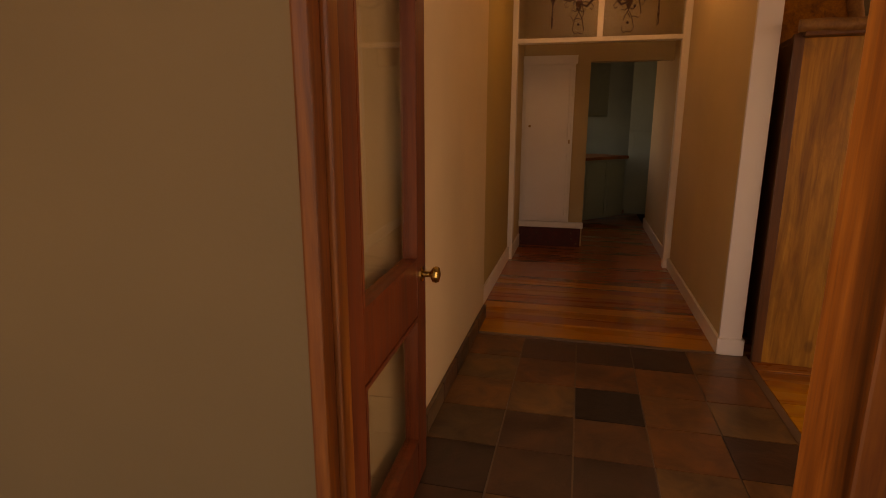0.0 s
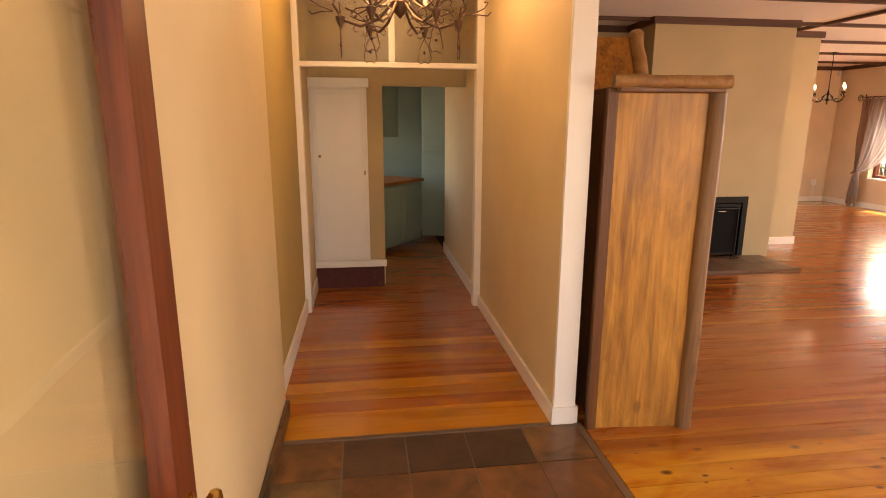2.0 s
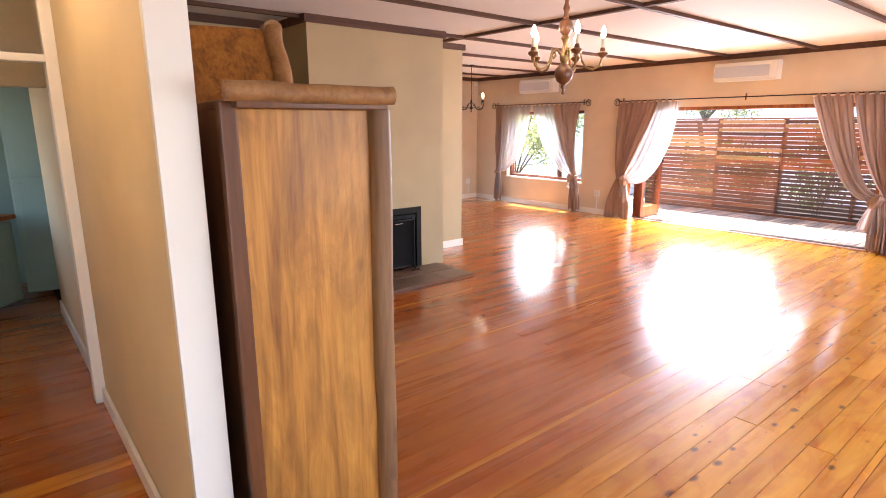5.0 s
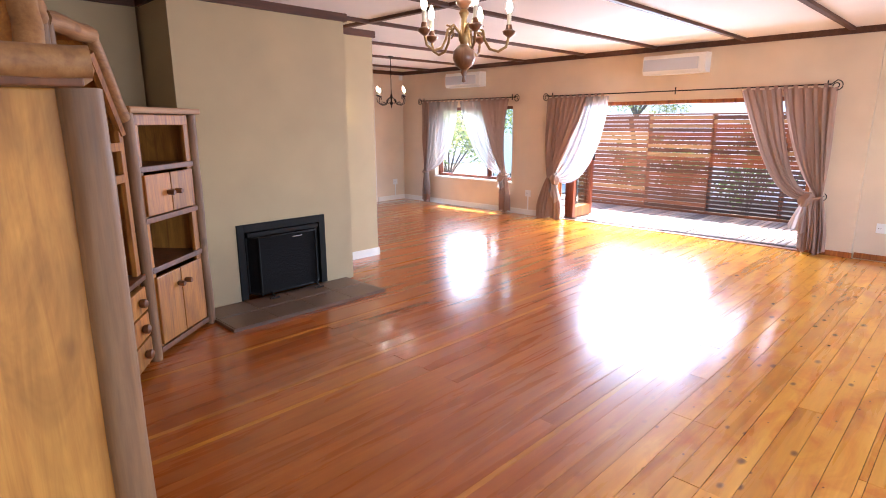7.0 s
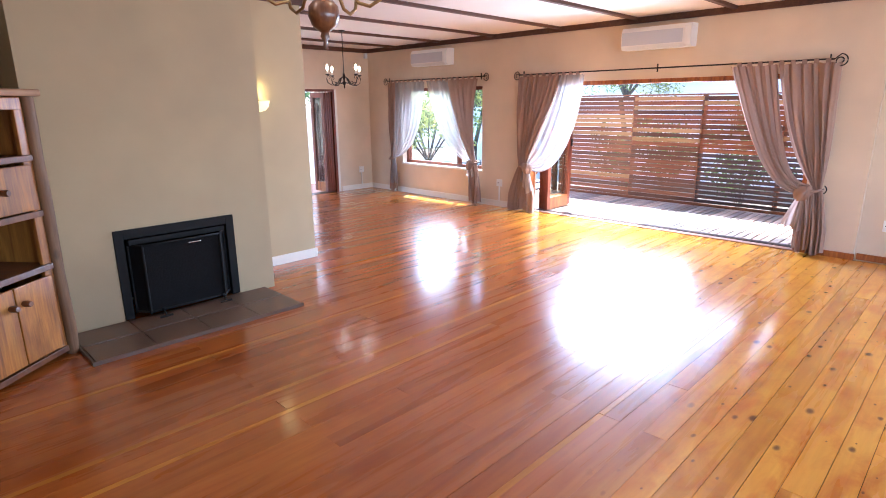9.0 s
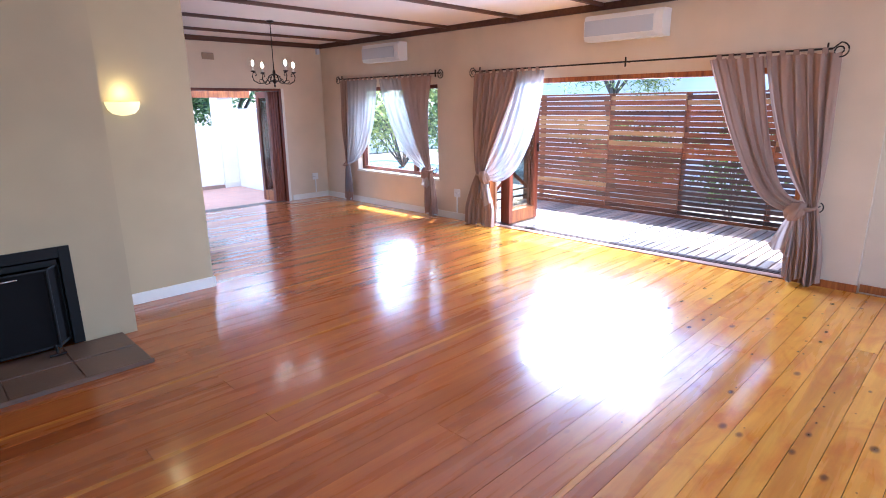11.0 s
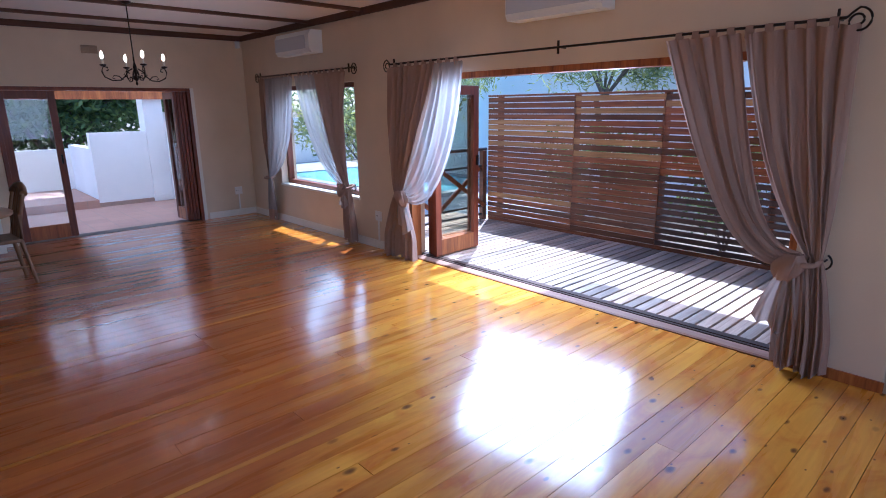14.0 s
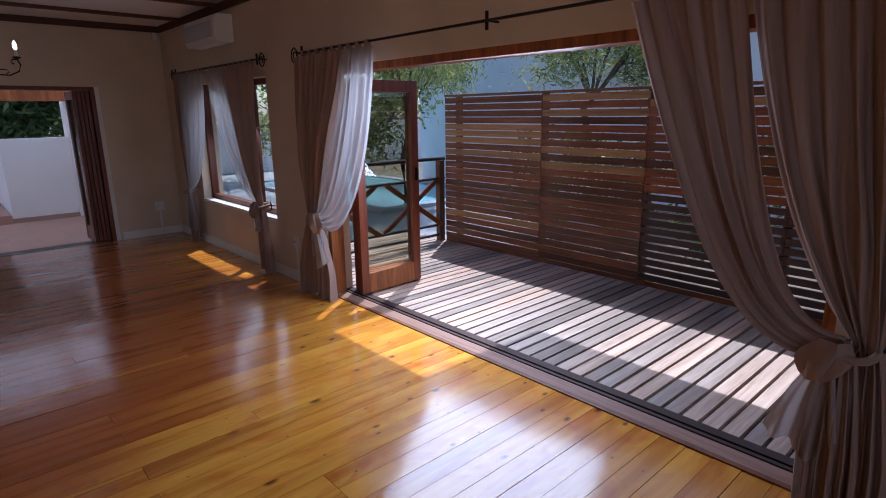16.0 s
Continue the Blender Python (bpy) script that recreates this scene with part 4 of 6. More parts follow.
# ---- fireplace ----
def fireplace():
    f = thing("fireplace_insert", (3.43, 6.57, 0.0), "black steel fireplace insert with mesh screen doors", "fireplace")
    w, h = 0.96, 0.757
    part("surround", boxes((0.0, -0.015, 0.03, 0.07, 0.05, h), (w - 0.07, -0.015, 0.03, w, 0.05, h), (0.07, -0.015, h - 0.075, w - 0.07, 0.05, h), bevel=0.004), BLACK_STEEL, f)
    part("firebox", boxes((0.01, 0.56, 0.03, w - 0.01, 0.58, h - 0.01), (0.005, 0.051, 0.03, 0.02, 0.56, h - 0.01), (w - 0.02, 0.051, 0.03, w - 0.005, 0.56, h - 0.01), (0.02, 0.051, h - 0.03, w - 0.02, 0.56, h - 0.01)), BLACK_STEEL, f)
    def slab(a, b, z0, z1, t=0.012):
        """An upright plate from plan point a to plan point b."""
        bm = bmesh.new()
        a, b = Vector(a), Vector(b)
        n = Vector((a.y - b.y, b.x - a.x)).normalized() * t
        vs = [bm.verts.new((p.x, p.y, z)) for z in (z0, z1) for p in (a, b, b + n, a + n)]
        for q in ((0, 1, 2, 3), (4, 5, 6, 7), (0, 1, 5, 4), (1, 2, 6, 5), (2, 3, 7, 6), (3, 0, 4, 7)):
            bm.faces.new([vs[k] for k in q])
        return bm
    top = h - 0.13
    corners = ((0.10, 0.035), (0.17, -0.085), (w - 0.17, -0.085), (w - 0.08, 0.035))
    for a, b in zip(corners, corners[1:]):
        part("screen_panel", slab(a, b, 0.075, top), MESH, f, "dark mesh screen")
    for c in corners:
        part("screen_post", tube([(c[0], c[1] - 0.006, 0.06), (c[0], c[1] - 0.006, top + 0.01)], 0.010, 8), BLACK_STEEL, f, smooth=60)
    for z in (0.075, top):
        part("screen_rail", tube([(c[0], c[1] - 0.008, z) for c in corners], 0.009, 6), BLACK_STEEL, f, smooth=60)
    part("hood", slab((0.10, -0.02), (w - 0.09, -0.02), h - 0.125, h - 0.085, 0.05), BLACK_STEEL, f)
    part("handle", tube([(0.52, -0.105, top - 0.03), (0.53, -0.115, top - 0.03), (0.61, -0.115, top - 0.03), (0.62, -0.105, top - 0.03)], 0.006, 8), CHROME, f, "short bright handle", 60)
    for x in (0.26, w - 0.20):
        part("foot", tube([(x, -0.075, 0.085), (x, -0.12, 0.075), (x, -0.15, 0.055), (x, -0.16, 0.036)], 0.009, 8), BLACK_STEEL, f, smooth=60)
        part("foot_bar", tube([(x - 0.05, -0.16, 0.038), (x + 0.05, -0.16, 0.038)], 0.009, 8), BLACK_STEEL, f, smooth=60)


MESH = mat("black_wire_mesh", (0.008, 0.007, 0.007), 0.8, 0.0, Specular_IOR_Level=0.15)
mv = coords(MESH, (1, 1, 1))
ck = nd(MESH, "ShaderNodeTexChecker", Scale=220.0)
ln(MESH, mv, ck.inputs["Vector"])
bump(MESH, ck.outputs["Fac"], 0.6, 0.002)
fireplace()
hearth = thing("hearth", (3.04, 5.90, 0.0), "dark slate tiled hearth in front of the fireplace", "hearth", kind="structure")
part("hearth_bed", boxes((0, 0, 0.001, 1.60, 0.668, 0.014)), GROUT, hearth)
for i in range(4):
    for j in range(2):
        part("hearth_tile", boxes((0.01 + 0.397 * i, 0.01 + 0.33 * j, 0.014, 0.39 + 0.397 * i + 0.01, 0.325 + 0.33 * j, 0.028), bevel=0.003), HEARTH_STONE, hearth)
part("hearth_edge", boxes((-0.012, -0.012, 0.001, 0.0, 0.67, 0.03), (0.0, -0.012, 0.001, 1.60, 0.0, 0.03)), HEARTH_STONE, hearth)


def sconce(loc):
    s = thing("wall_light", loc, "lit half-bowl alabaster wall light on the tan wall", "wall light")
    bm = bmesh.new()
    prof = [(0.03, -0.065), (0.085, -0.05), (0.118, -0.015), (0.13, 0.025), (0.134, 0.045)]
    n = 16
    rings = [[bm.verts.new((r * math.cos(math.pi * i / n), -r * 0.85 * math.sin(math.pi * i / n), z)) for i in range(n + 1)] for r, z in prof]
    for a, b in zip(rings, rings[1:]):
        for i in range(n):
            bm.faces.new((a[i], a[i + 1], b[i + 1], b[i]))
    bm.faces.new(rings[0])
    part("shade", bm, SCONCE, s, "glowing cream glass bowl", 60)
    part("back_plate", boxes((-0.05, -0.012, -0.06, 0.05, -0.001, 0.05)), OLD_BRASS, s)
    lamp = bpy.data.lights.new("sconce_lamp", "POINT")
    lamp.energy, lamp.color, lamp.shadow_soft_size = 0.28, (1.0, 0.74, 0.26), 0.04
    lo = new("sconce_lamp", lamp)
    lo.location = (loc[0], loc[1] - 0.07, loc[2] + 0.12)


sconce((5.06, 7.23, 1.69))


# ---- lamps ----
def brass_chandelier(loc):
    c = thing("brass_chandelier", loc, "brass and turned wood chandelier with lit candle bulbs", "chandelier")
    part("ball", lathe([(0.004, -0.155), (0.012, -0.15), (0.008, -0.12), (0.02, -0.10), (0.015, -0.085), (0.05, -0.06), (0.066, -0.02), (0.062, 0.02), (0.035, 0.05), (0.02, 0.06)], 22), TURNED, c, "turned brown wooden ball", 50)
    part("column", lathe([(0.02, 0.06), (0.03, 0.08), (0.035, 0.11), (0.02, 0.14), (0.016, 0.20), (0.03, 0.23), (0.018, 0.25)], 18), OLD_BRASS, c, smooth=50)
    part("upper_ball", lathe([(0.018, 0.25), (0.045, 0.28), (0.05, 0.31), (0.04, 0.345), (0.02, 0.36)], 18), TURNED, c, "turned wooden ball", 50)
    part("stem", lathe([(0.02, 0.36), (0.014, 0.40), (0.024, 0.43), (0.014, 0.46), (0.012, 0.50), (0.022, 0.53), (0.008, 0.55), (0.007, CZ - loc[2] - 0.03), (0.05, CZ - loc[2] - 0.02), (0.05, CZ - loc[2] - 0.001)], 14), TURNED, c, smooth=50)
    for k in range(5):
        a = math.radians(72 * k + 20)
        ca, sa = math.cos(a), math.sin(a)

        def at(r, z):
            return (ca * r, sa * r, z)
        arm = tube([at(0.03, 0.12), at(0.07, 0.16), at(0.11, 0.13), at(0.12, 0.08), at(0.15, 0.03), at(0.20, 0.015), at(0.245, 0.04), at(0.26, 0.10)], 0.008, 8)
        tube([at(0.10, 0.10), at(0.075, 0.12), at(0.085, 0.15), at(0.115, 0.155)], 0.006, 6, arm)
        part("arm", arm, OLD_BRASS, c, smooth=60)
        part("drip_cup", lathe([(0.008, 0.09), (0.034, 0.11), (0.038, 0.125), (0.02, 0.135), (0.016, 0.16)], 14), TURNED, c, "dark turned cup", 50, at(0.26, 0))
        part("candle_sleeve", lathe([(0.013, 0.16), (0.013, 0.225)], 10), CANDLE, c, "ivory candle sleeve", 50, at(0.26, 0))
        part("bulb", lathe([(0.009, 0.225), (0.018, 0.245), (0.016, 0.272), (0.003, 0.305)], 12), BULB, c, "lit candle bulb", 60, at(0.26, 0))
    return c


brass_chandelier((3.70, 3.95, 2.07))


def dining_chandelier(loc):
    c = thing("iron_chandelier", loc, "dark iron chandelier with lit candle bulbs over the dining area", "chandelier")
    part("chain", tube([(0, 0, 0.20), (0, 0, CZ - loc[2] - 0.02)], 0.006, 6), IRON, c, smooth=60)
    part("canopy", lathe([(0.05, CZ - loc[2] - 0.001), (0.04, CZ - loc[2] - 0.02), (0.006, CZ - loc[2] - 0.03)], 12), IRON, c, smooth=50)
    part("hub", lathe([(0.004, -0.09), (0.014, -0.075), (0.006, -0.05), (0.03, -0.02), (0.012, 0.02), (0.02, 0.10), (0.008, 0.14), (0.008, 0.2)], 12), IRON, c, smooth=50)
    for k in range(4):
        a = math.radians(90 * k + 1)
        ca, sa = math.cos(a), math.sin(a)

        def at(r, z):
            return (ca * r * 1.26, sa * r * 1.26, z)
        arm = tube([at(0.02, 0.08), at(0.06, 0.05), at(0.08, 0.0), at(0.12, -0.04), at(0.18, -0.045), at(0.235, -0.01), at(0.25, 0.045), at(0.235, 0.09), at(0.205, 0.085), at(0.20, 0.06), at(0.215, 0.05)], 0.0065, 6)
        tube([at(0.02, 0.0), at(0.06, -0.02), at(0.09, 0.02), at(0.07, 0.05), at(0.045, 0.03)], 0.005, 6, arm)
        tube([at(0.10, -0.035), at(0.13, 0.0), at(0.165, 0.005), at(0.18, -0.02), at(0.16, -0.03)], 0.005, 6, arm)
        part("arm", arm, IRON, c, smooth=60)
        part("drip_cup", lathe([(0.006, 0.09), (0.03, 0.10), (0.032, 0.11), (0.012, 0.115)], 12), IRON, c, smooth=50, loc=at(0.235, 0))
        part("candle_sleeve", lathe([(0.012, 0.11), (0.012, 0.17)], 10), CANDLE, c, "ivory candle sleeve", 50, at(0.235, 0))
        part("bulb", lathe([(0.008, 0.17), (0.016, 0.188), (0.014, 0.212), (0.003, 0.242)], 12), BULB, c, "lit candle bulb", 60, at(0.235, 0))
    return c


dining_chandelier((7.46, 9.05, 2.02))


# ---- wall fittings ----
def aircon(y):
    a = thing("air_conditioner", (WX, y, 2.35), "white wall-mounted split air conditioner above the curtains", "air conditioner", group="air conditioners")
    bm = bmesh.new()
    prof = [(0, 0.0), (-0.16, 0.0), (-0.185, 0.04), (-0.19, 0.20), (-0.16, 0.265), (0, 0.27)]
    for yy in (-0.45, 0.45):
        for x, z in prof:
            bm.verts.new((x - 0.002, yy, z))
    bm.verts.ensure_lookup_table()
    v = bm.verts
    for i in range(6):
        bm.faces.new((v[i], v[(i + 1) % 6], v[6 + (i + 1) % 6], v[6 + i]))
    bm.faces.new([v[i] for i in range(6)])
    bm.faces.new([v[6 + i] for i in range(6)])
    part("body", bm, PLASTIC_WHITE, a)
    part("front_panel", boxes((-0.197, -0.35, 0.05, -0.187, 0.44, 0.21), bevel=0.003), PLASTIC_GREY, a, "grey-blue front panel")
    part("louvre", boxes((-0.18, -0.40, -0.006, -0.04, 0.40, 0.002), bevel=0.002), PLASTIC_WHITE, a)
    part("end_cap", boxes((-0.196, -0.45, 0.02, -0.188, -0.37, 0.24), bevel=0.003), PLASTIC_WHITE, a)
    return a


aircon(5.13)
aircon(9.22)


def socket(loc, rz, label, cable=False):
    s = thing("power_socket", loc, label, "socket", rz, group="power sockets")
    part("plate", boxes((-0.06, -0.012, -0.06, 0.06, -0.001, 0.06), bevel=0.004), PLASTIC_WHITE, s)
    part("switch", boxes((0.015, -0.017, -0.012, 0.035, -0.012, 0.012), bevel=0.002), PLASTIC_WHITE, s)
    for x in (-0.035, -0.012):
        part("pin_hole", lathe([(0.005, 0.0), (0.005, 0.0015)], 8), DARK_GAP, s, "dark pin hole", None, (x, -0.0125, 0), (90, 0, 0))
    if cable:
        part("conduit", boxes((-0.012, -0.014, -0.30, 0.012, -0.001, -0.06), bevel=0.003), PLASTIC_WHITE, s)


socket((9.30, NY, 0.40), 0, "white wall socket with conduit to the skirting", True)
socket((WX, 7.72, 0.40), -90, "white wall socket with conduit to the skirting", True)
socket((WX + 0.07, 2.50, 0.40), -90, "white wall socket beside the deck doorway", False)

vent = thing("air_vent", (7.50, NY, 2.46), "small tan louvred air vent high on the wall", "air vent")
part("vent_frame", boxes((-0.095, -0.008, -0.05, 0.095, -0.001, 0.05), bevel=0.002), VENT_TAN, vent)
for i in range(5):
    part("slat", boxes((-0.085, -0.014, -0.04 + i * 0.018, 0.085, -0.008, -0.03 + i * 0.018)), VENT_TAN, vent)
det = thing("alarm_sensor", (9.50, NY - 0.02, 2.63), "small white alarm sensor in the ceiling corner", "sensor")
part("sensor_body", boxes((-0.03, -0.04, -0.05, 0.03, 0.018, 0.05), bevel=0.01), PLASTIC_WHITE, det)


# ---- curtains ----
def rod(y0, y1, z, brackets, name_label):
    r = thing("curtain_rod", (WX - 0.10, 0, z), name_label, "curtain rod", group="curtain rods")
    part("bar", tube([(0, y0, 0), (0, y1, 0)], 0.009, 8), IRON, r, smooth=60)
    for y, s in ((y0, -1), (y1, 1)):
        pts = spiral(0, y + s * 0.055, -0.02, 0.068, 0.02, math.pi / 2 if s > 0 else math.pi / 2, math.pi / 2 - s * 1.65 * 2 * math.pi * 0.85, "x", 26)
        part("scroll_finial", tube([(0, y, 0)] + [(0, y + s * 0.02, 0.02)] + pts, 0.0065, 6), IRON, r, smooth=60)
    for y in brackets:
        part("bracket", boxes((-0.008, y - 0.006, -0.05, 0.008, y + 0.006, 0.05), (0.0, y - 0.005, -0.006, 0.098, y + 0.005, 0.006)), IRON, r)
    return r


def drape(parent, name, material, outer, inner, z_bot, folds, seed, depth=0.045, tail=0.30, x_shift=0.0, label="", cols=72):
    """A curtain gathered to a tie-back. outer and inner are its two edges as (y, z) curves from the rod to the tie, each of four control points."""
    rng = random.Random(seed)
    rows, low = 34, 16
    ph = [rng.uniform(0, 6.28) for _ in range(6)]
    verts, faces = [], []
    way = 1 if inner[0][0] > outer[0][0] else -1
    y_tie, z_tie = (outer[3][0] + inner[3][0]) / 2, (outer[3][1] + inner[3][1]) / 2
    for i in range(rows + low + 1):
        for j in range(cols + 1):
            u = j / cols
            fold = math.sin(2 * math.pi * folds * u + ph[0]) + 0.45 * math.sin(2 * math.pi * folds * 1.73 * u + ph[1]) + 0.3 * math.sin(2 * math.pi * folds * 0.37 * u + ph[2])
            if i <= rows:
                s = i / rows
                k = ((1 - s) ** 3, 3 * s * (1 - s) ** 2, 3 * s * s * (1 - s), s ** 3)
                y = sum(c * (p[0] + (q[0] - p[0]) * u) for c, p, q in zip(k, outer, inner))
                z = sum(c * (p[1] + (q[1] - p[1]) * u) for c, p, q in zip(k, outer, inner))
                inside = math.sin(math.pi * u) ** 0.5
                y += inside * (0.010 * math.sin(5 * s + 9 * u + ph[3]) + 0.008 * s * math.sin(11 * s + 23 * u + ph[4]))
                amp = depth * (0.5 + 0.6 * math.sin(math.pi * min(1, s * 0.9 + 0.1))) * (1 - 0.45 * s ** 4)
                fold += 0.35 * math.sin(7 * s + 2 * math.pi * folds * 0.6 * u + ph[5]) * math.sin(math.pi * s)
            else:
                s = (i - rows) / low
                spread = 0.09 + (tail - 0.09) * min(1, s * 1.5) ** 0.7
                y = y_tie + (u - 0.5) * spread * way - 0.02 * s * way
                z = z_tie + (z_bot - z_tie) * s + 0.03 * s * math.sin(3 * u * math.pi + ph[2])
                amp = depth * (0.45 + 0.65 * s)
            x = WX - 0.11 + x_shift + amp * fold * 0.6 + 0.03 * math.sin(2.2 * i / rows + ph[3]) * u
            if i == 0:
                z += 0.006 * math.sin(2 * math.pi * folds * u + ph[0])
            verts.append((min(x, WX - 0.014), y, z))
    for i in range(rows + low):
        for j in range(cols):
            a = i * (cols + 1) + j
            faces.append((a, a + 1, a + cols + 2, a + cols + 1))
    me = bpy.data.meshes.new(name)
    me.from_pydata(verts, [], faces)
    me.materials.append(material)
    for p in me.polygons:
        p.use_smooth = True
    ob = new(name, me)
    ob.parent = parent
    return tagged(ob, label)


def pouf(parent, y, z, way, spread, drop, seed):
    """The loose end of cloth that is pulled out under a tie-back: a crumpled knot and a flaring tail."""
    rng = random.Random(seed)
    ph = [rng.uniform(0, 6.28) for _ in range(5)]
    bm = bmesh.new()
    n, rings = 22, 9
    grid = []
    for i in range(rings + 1):
        s = i / rings
        r = 0.078 * math.sin(math.pi * (0.12 + 0.76 * s)) ** 0.7
        row = []
        for k in range(n):
            a = 2 * math.pi * k / n
            rr = r * (1 + 0.20 * math.sin(5 * a + ph[0] + 3 * s) + 0.12 * math.sin(9 * a + ph[1]))
            row.append(bm.verts.new((WX - 0.165 + rr * math.cos(a) * 0.75, y + way * 0.02 + rr * math.sin(a) + way * 0.05 * s, z + 0.05 - 0.17 * s)))
        grid.append(row)
    for a, b in zip(grid, grid[1:]):
        for k in range(n):
            bm.faces.new((a[k], a[(k + 1) % n], b[(k + 1) % n], b[k]))
    part("knot", bm, CURTAIN, parent, "crumpled knot of curtain cloth", 70)
    bm = bmesh.new()
    cols, rows = 40, 16
    grid = []
    for i in range(rows + 1):
        s = i / rows
        row = []
        for j in range(cols + 1):
            u = j / cols
            w = 0.05 + (spread - 0.05) * s ** 0.8
            fold = math.sin(14 * u + ph[2] + 2 * s) + 0.5 * math.sin(27 * u + ph[3])
            yy = y + way * ((u - 0.2) * w + 0.02)
            zz = z - 0.03 - drop * s * (0.62 + 0.38 * math.sin(2.2 * u + 0.5) + 0.05 * math.sin(9 * u + ph[4]))
            row.append(bm.verts.new((WX - 0.185 + 0.022 * fold * (0.3 + s) + 0.04 * s, yy, zz)))
        grid.append(row)
    for a, b in zip(grid, grid[1:]):
        for j in range(cols):
            bm.faces.new((a[j], a[j + 1], b[j + 1], b[j]))
    part("tail", bm, TAIL_CLOTH, parent, "thin pale taupe cloth tail", 70)


TAIL_CLOTH = cloth("thin_taupe_linen", (0.50, 0.40, 0.35), 0.40)[0]


def tie(parent, y, z, r=0.075, side=1):
    pts = [(WX - 0.11 + 0.075 * math.cos(a), y + 0.06 * math.sin(a), z + 0.015 * math.cos(a)) for a in [2 * math.pi * k / 20 for k in range(21)]]
    part("tie_band", tube(pts, 0.016, 8), CURTAIN, parent, "taupe fabric tie-back", 60)
    hook = tube([(WX - 0.004, y + side * 0.07, z)] + [(WX - 0.03 - 0.01 * k, y + side * 0.07, z) for k in range(4)] + spiral(WX - 0.07, y + side * 0.06, z + 0.0, 0.05, 0.05, 0, side * 4.2, "x", 16), 0.006, 6)
    part("tieback_hook", hook, IRON, parent, "black iron tie-back hook", 60)


def tabs(parent, y0, y1, n, z, material):
    for k in range(n):
        y = y0 + (y1 - y0) * (k + 0.5) / n
        pts = [(WX - 0.10 + 0.013 * math.cos(a), y, z + 0.013 * math.sin(a)) for a in [math.pi * q / 8 for q in range(9)]]
        bm = bmesh.new()
        ring = []
        path = [(WX - 0.088, y, z - 0.06)] + pts + [(WX - 0.114, y, z - 0.06)]
        for (x, yy, zz) in path:
            ring.append((bm.verts.new((x, yy - 0.022, zz)), bm.verts.new((x, yy + 0.022, zz))))
        for a, b in zip(ring, ring[1:]):
            bm.faces.new((a[0], a[1], b[1], b[0]))
        part("tab", bm, material, parent)


rod(3.20, 7.27, 2.115, (3.24, 5.10, 7.20), "black wrought iron curtain rod with scroll ends over the deck doorway")
rod(8.02, 10.44, 2.125, (8.06, 10.38), "black wrought iron curtain rod with scroll ends over the window")

cur = thing("deck_curtain", (0, 0, 0), "taupe linen curtain tied back beside the deck doorway", "curtain", group="deck curtains")
drape(cur, "drape", CURTAIN, ((3.13, 2.08), (3.12, 1.6), (3.10, 1.1), (3.13, 0.76)), ((3.71, 2.08), (3.60, 1.45), (3.43, 1.0), (3.23, 0.77)), 0.02, 6, 51, 0.05, 0.27, cols=84)
drape(cur, "drape", CURTAIN, ((3.72, 2.08), (3.60, 1.40), (3.52, 0.80), (3.24, 0.80)), ((4.20, 2.08), (3.92, 1.28), (3.62, 0.55), (3.24, 0.72)), 0.05, 6, 52, 0.04, 0.22, -0.03, cols=84)
pouf(cur, 3.24, 0.735, 1, 0.26, 0.43, 81)
tabs(cur, 3.2, 4.18, 9, 2.115, CURTAIN)
tie(cur, 3.20, 0.745, side=-1)
cur = thing("deck_curtain", (0, 0, 0), "taupe linen and white voile curtain tied back beside the folding doors", "curtain", group="deck curtains")
drape(cur, "drape", CURTAIN, ((7.27, 2.08), (7.28, 1.5), (7.29, 1.0), (7.24, 0.74)), ((6.50, 2.08), (6.62, 1.55), (6.95, 1.1), (7.10, 0.76)), 0.01, 8, 53, 0.055, 0.48, -0.01, cols=96)
drape(cur, "sheer_drape", SHEER, ((6.58, 2.08), (6.70, 1.5), (6.95, 1.05), (7.08, 0.78)), ((6.13, 2.08), (6.14, 1.45), (6.42, 0.45), (7.06, 0.70)), 0.50, 6, 54, 0.035, 0.20, -0.02, "white translucent voile drape", 84)
pouf(cur, 7.10, 0.74, -1, 0.20, 0.40, 82)
tabs(cur, 6.20, 7.24, 9, 2.115, CURTAIN)
tie(cur, 7.14, 0.74, side=1)
cur = thing("window_curtain", (0, 0, 0), "taupe and white voile curtain tied back beside the window", "curtain", group="window curtains")
drape(cur, "drape", CURTAIN, ((10.44, 2.09), (10.44, 1.6), (10.43, 1.1), (10.39, 0.66)), ((10.18, 2.09), (10.20, 1.6), (10.24, 1.0), (10.30, 0.68)), 0.03, 4, 55, 0.04, 0.22, cols=48)
drape(cur, "sheer_drape", SHEER, ((10.22, 2.09), (10.24, 1.6), (10.26, 1.0), (10.31, 0.70)), ((9.38, 2.09), (9.42, 1.5), (9.55, 0.80), (10.24, 0.68)), 0.20, 8, 56, 0.03, 0.18, -0.02, "white translucent voile drape", 84)
tabs(cur, 9.42, 10.4, 8, 2.125, CURTAIN)
tie(cur, 10.34, 0.67, side=1)
cur = thing("window_curtain", (0, 0, 0), "taupe and white voile curtain tied back beside the window", "curtain", group="window curtains")
drape(cur, "drape", CURTAIN, ((8.12, 2.09), (8.25, 1.6), (8.27, 1.1), (8.15, 0.73)), ((8.82, 2.09), (8.67, 1.6), (8.42, 1.0), (8.24, 0.74)), 0.03, 6, 57, 0.04, 0.26, -0.01, cols=72)
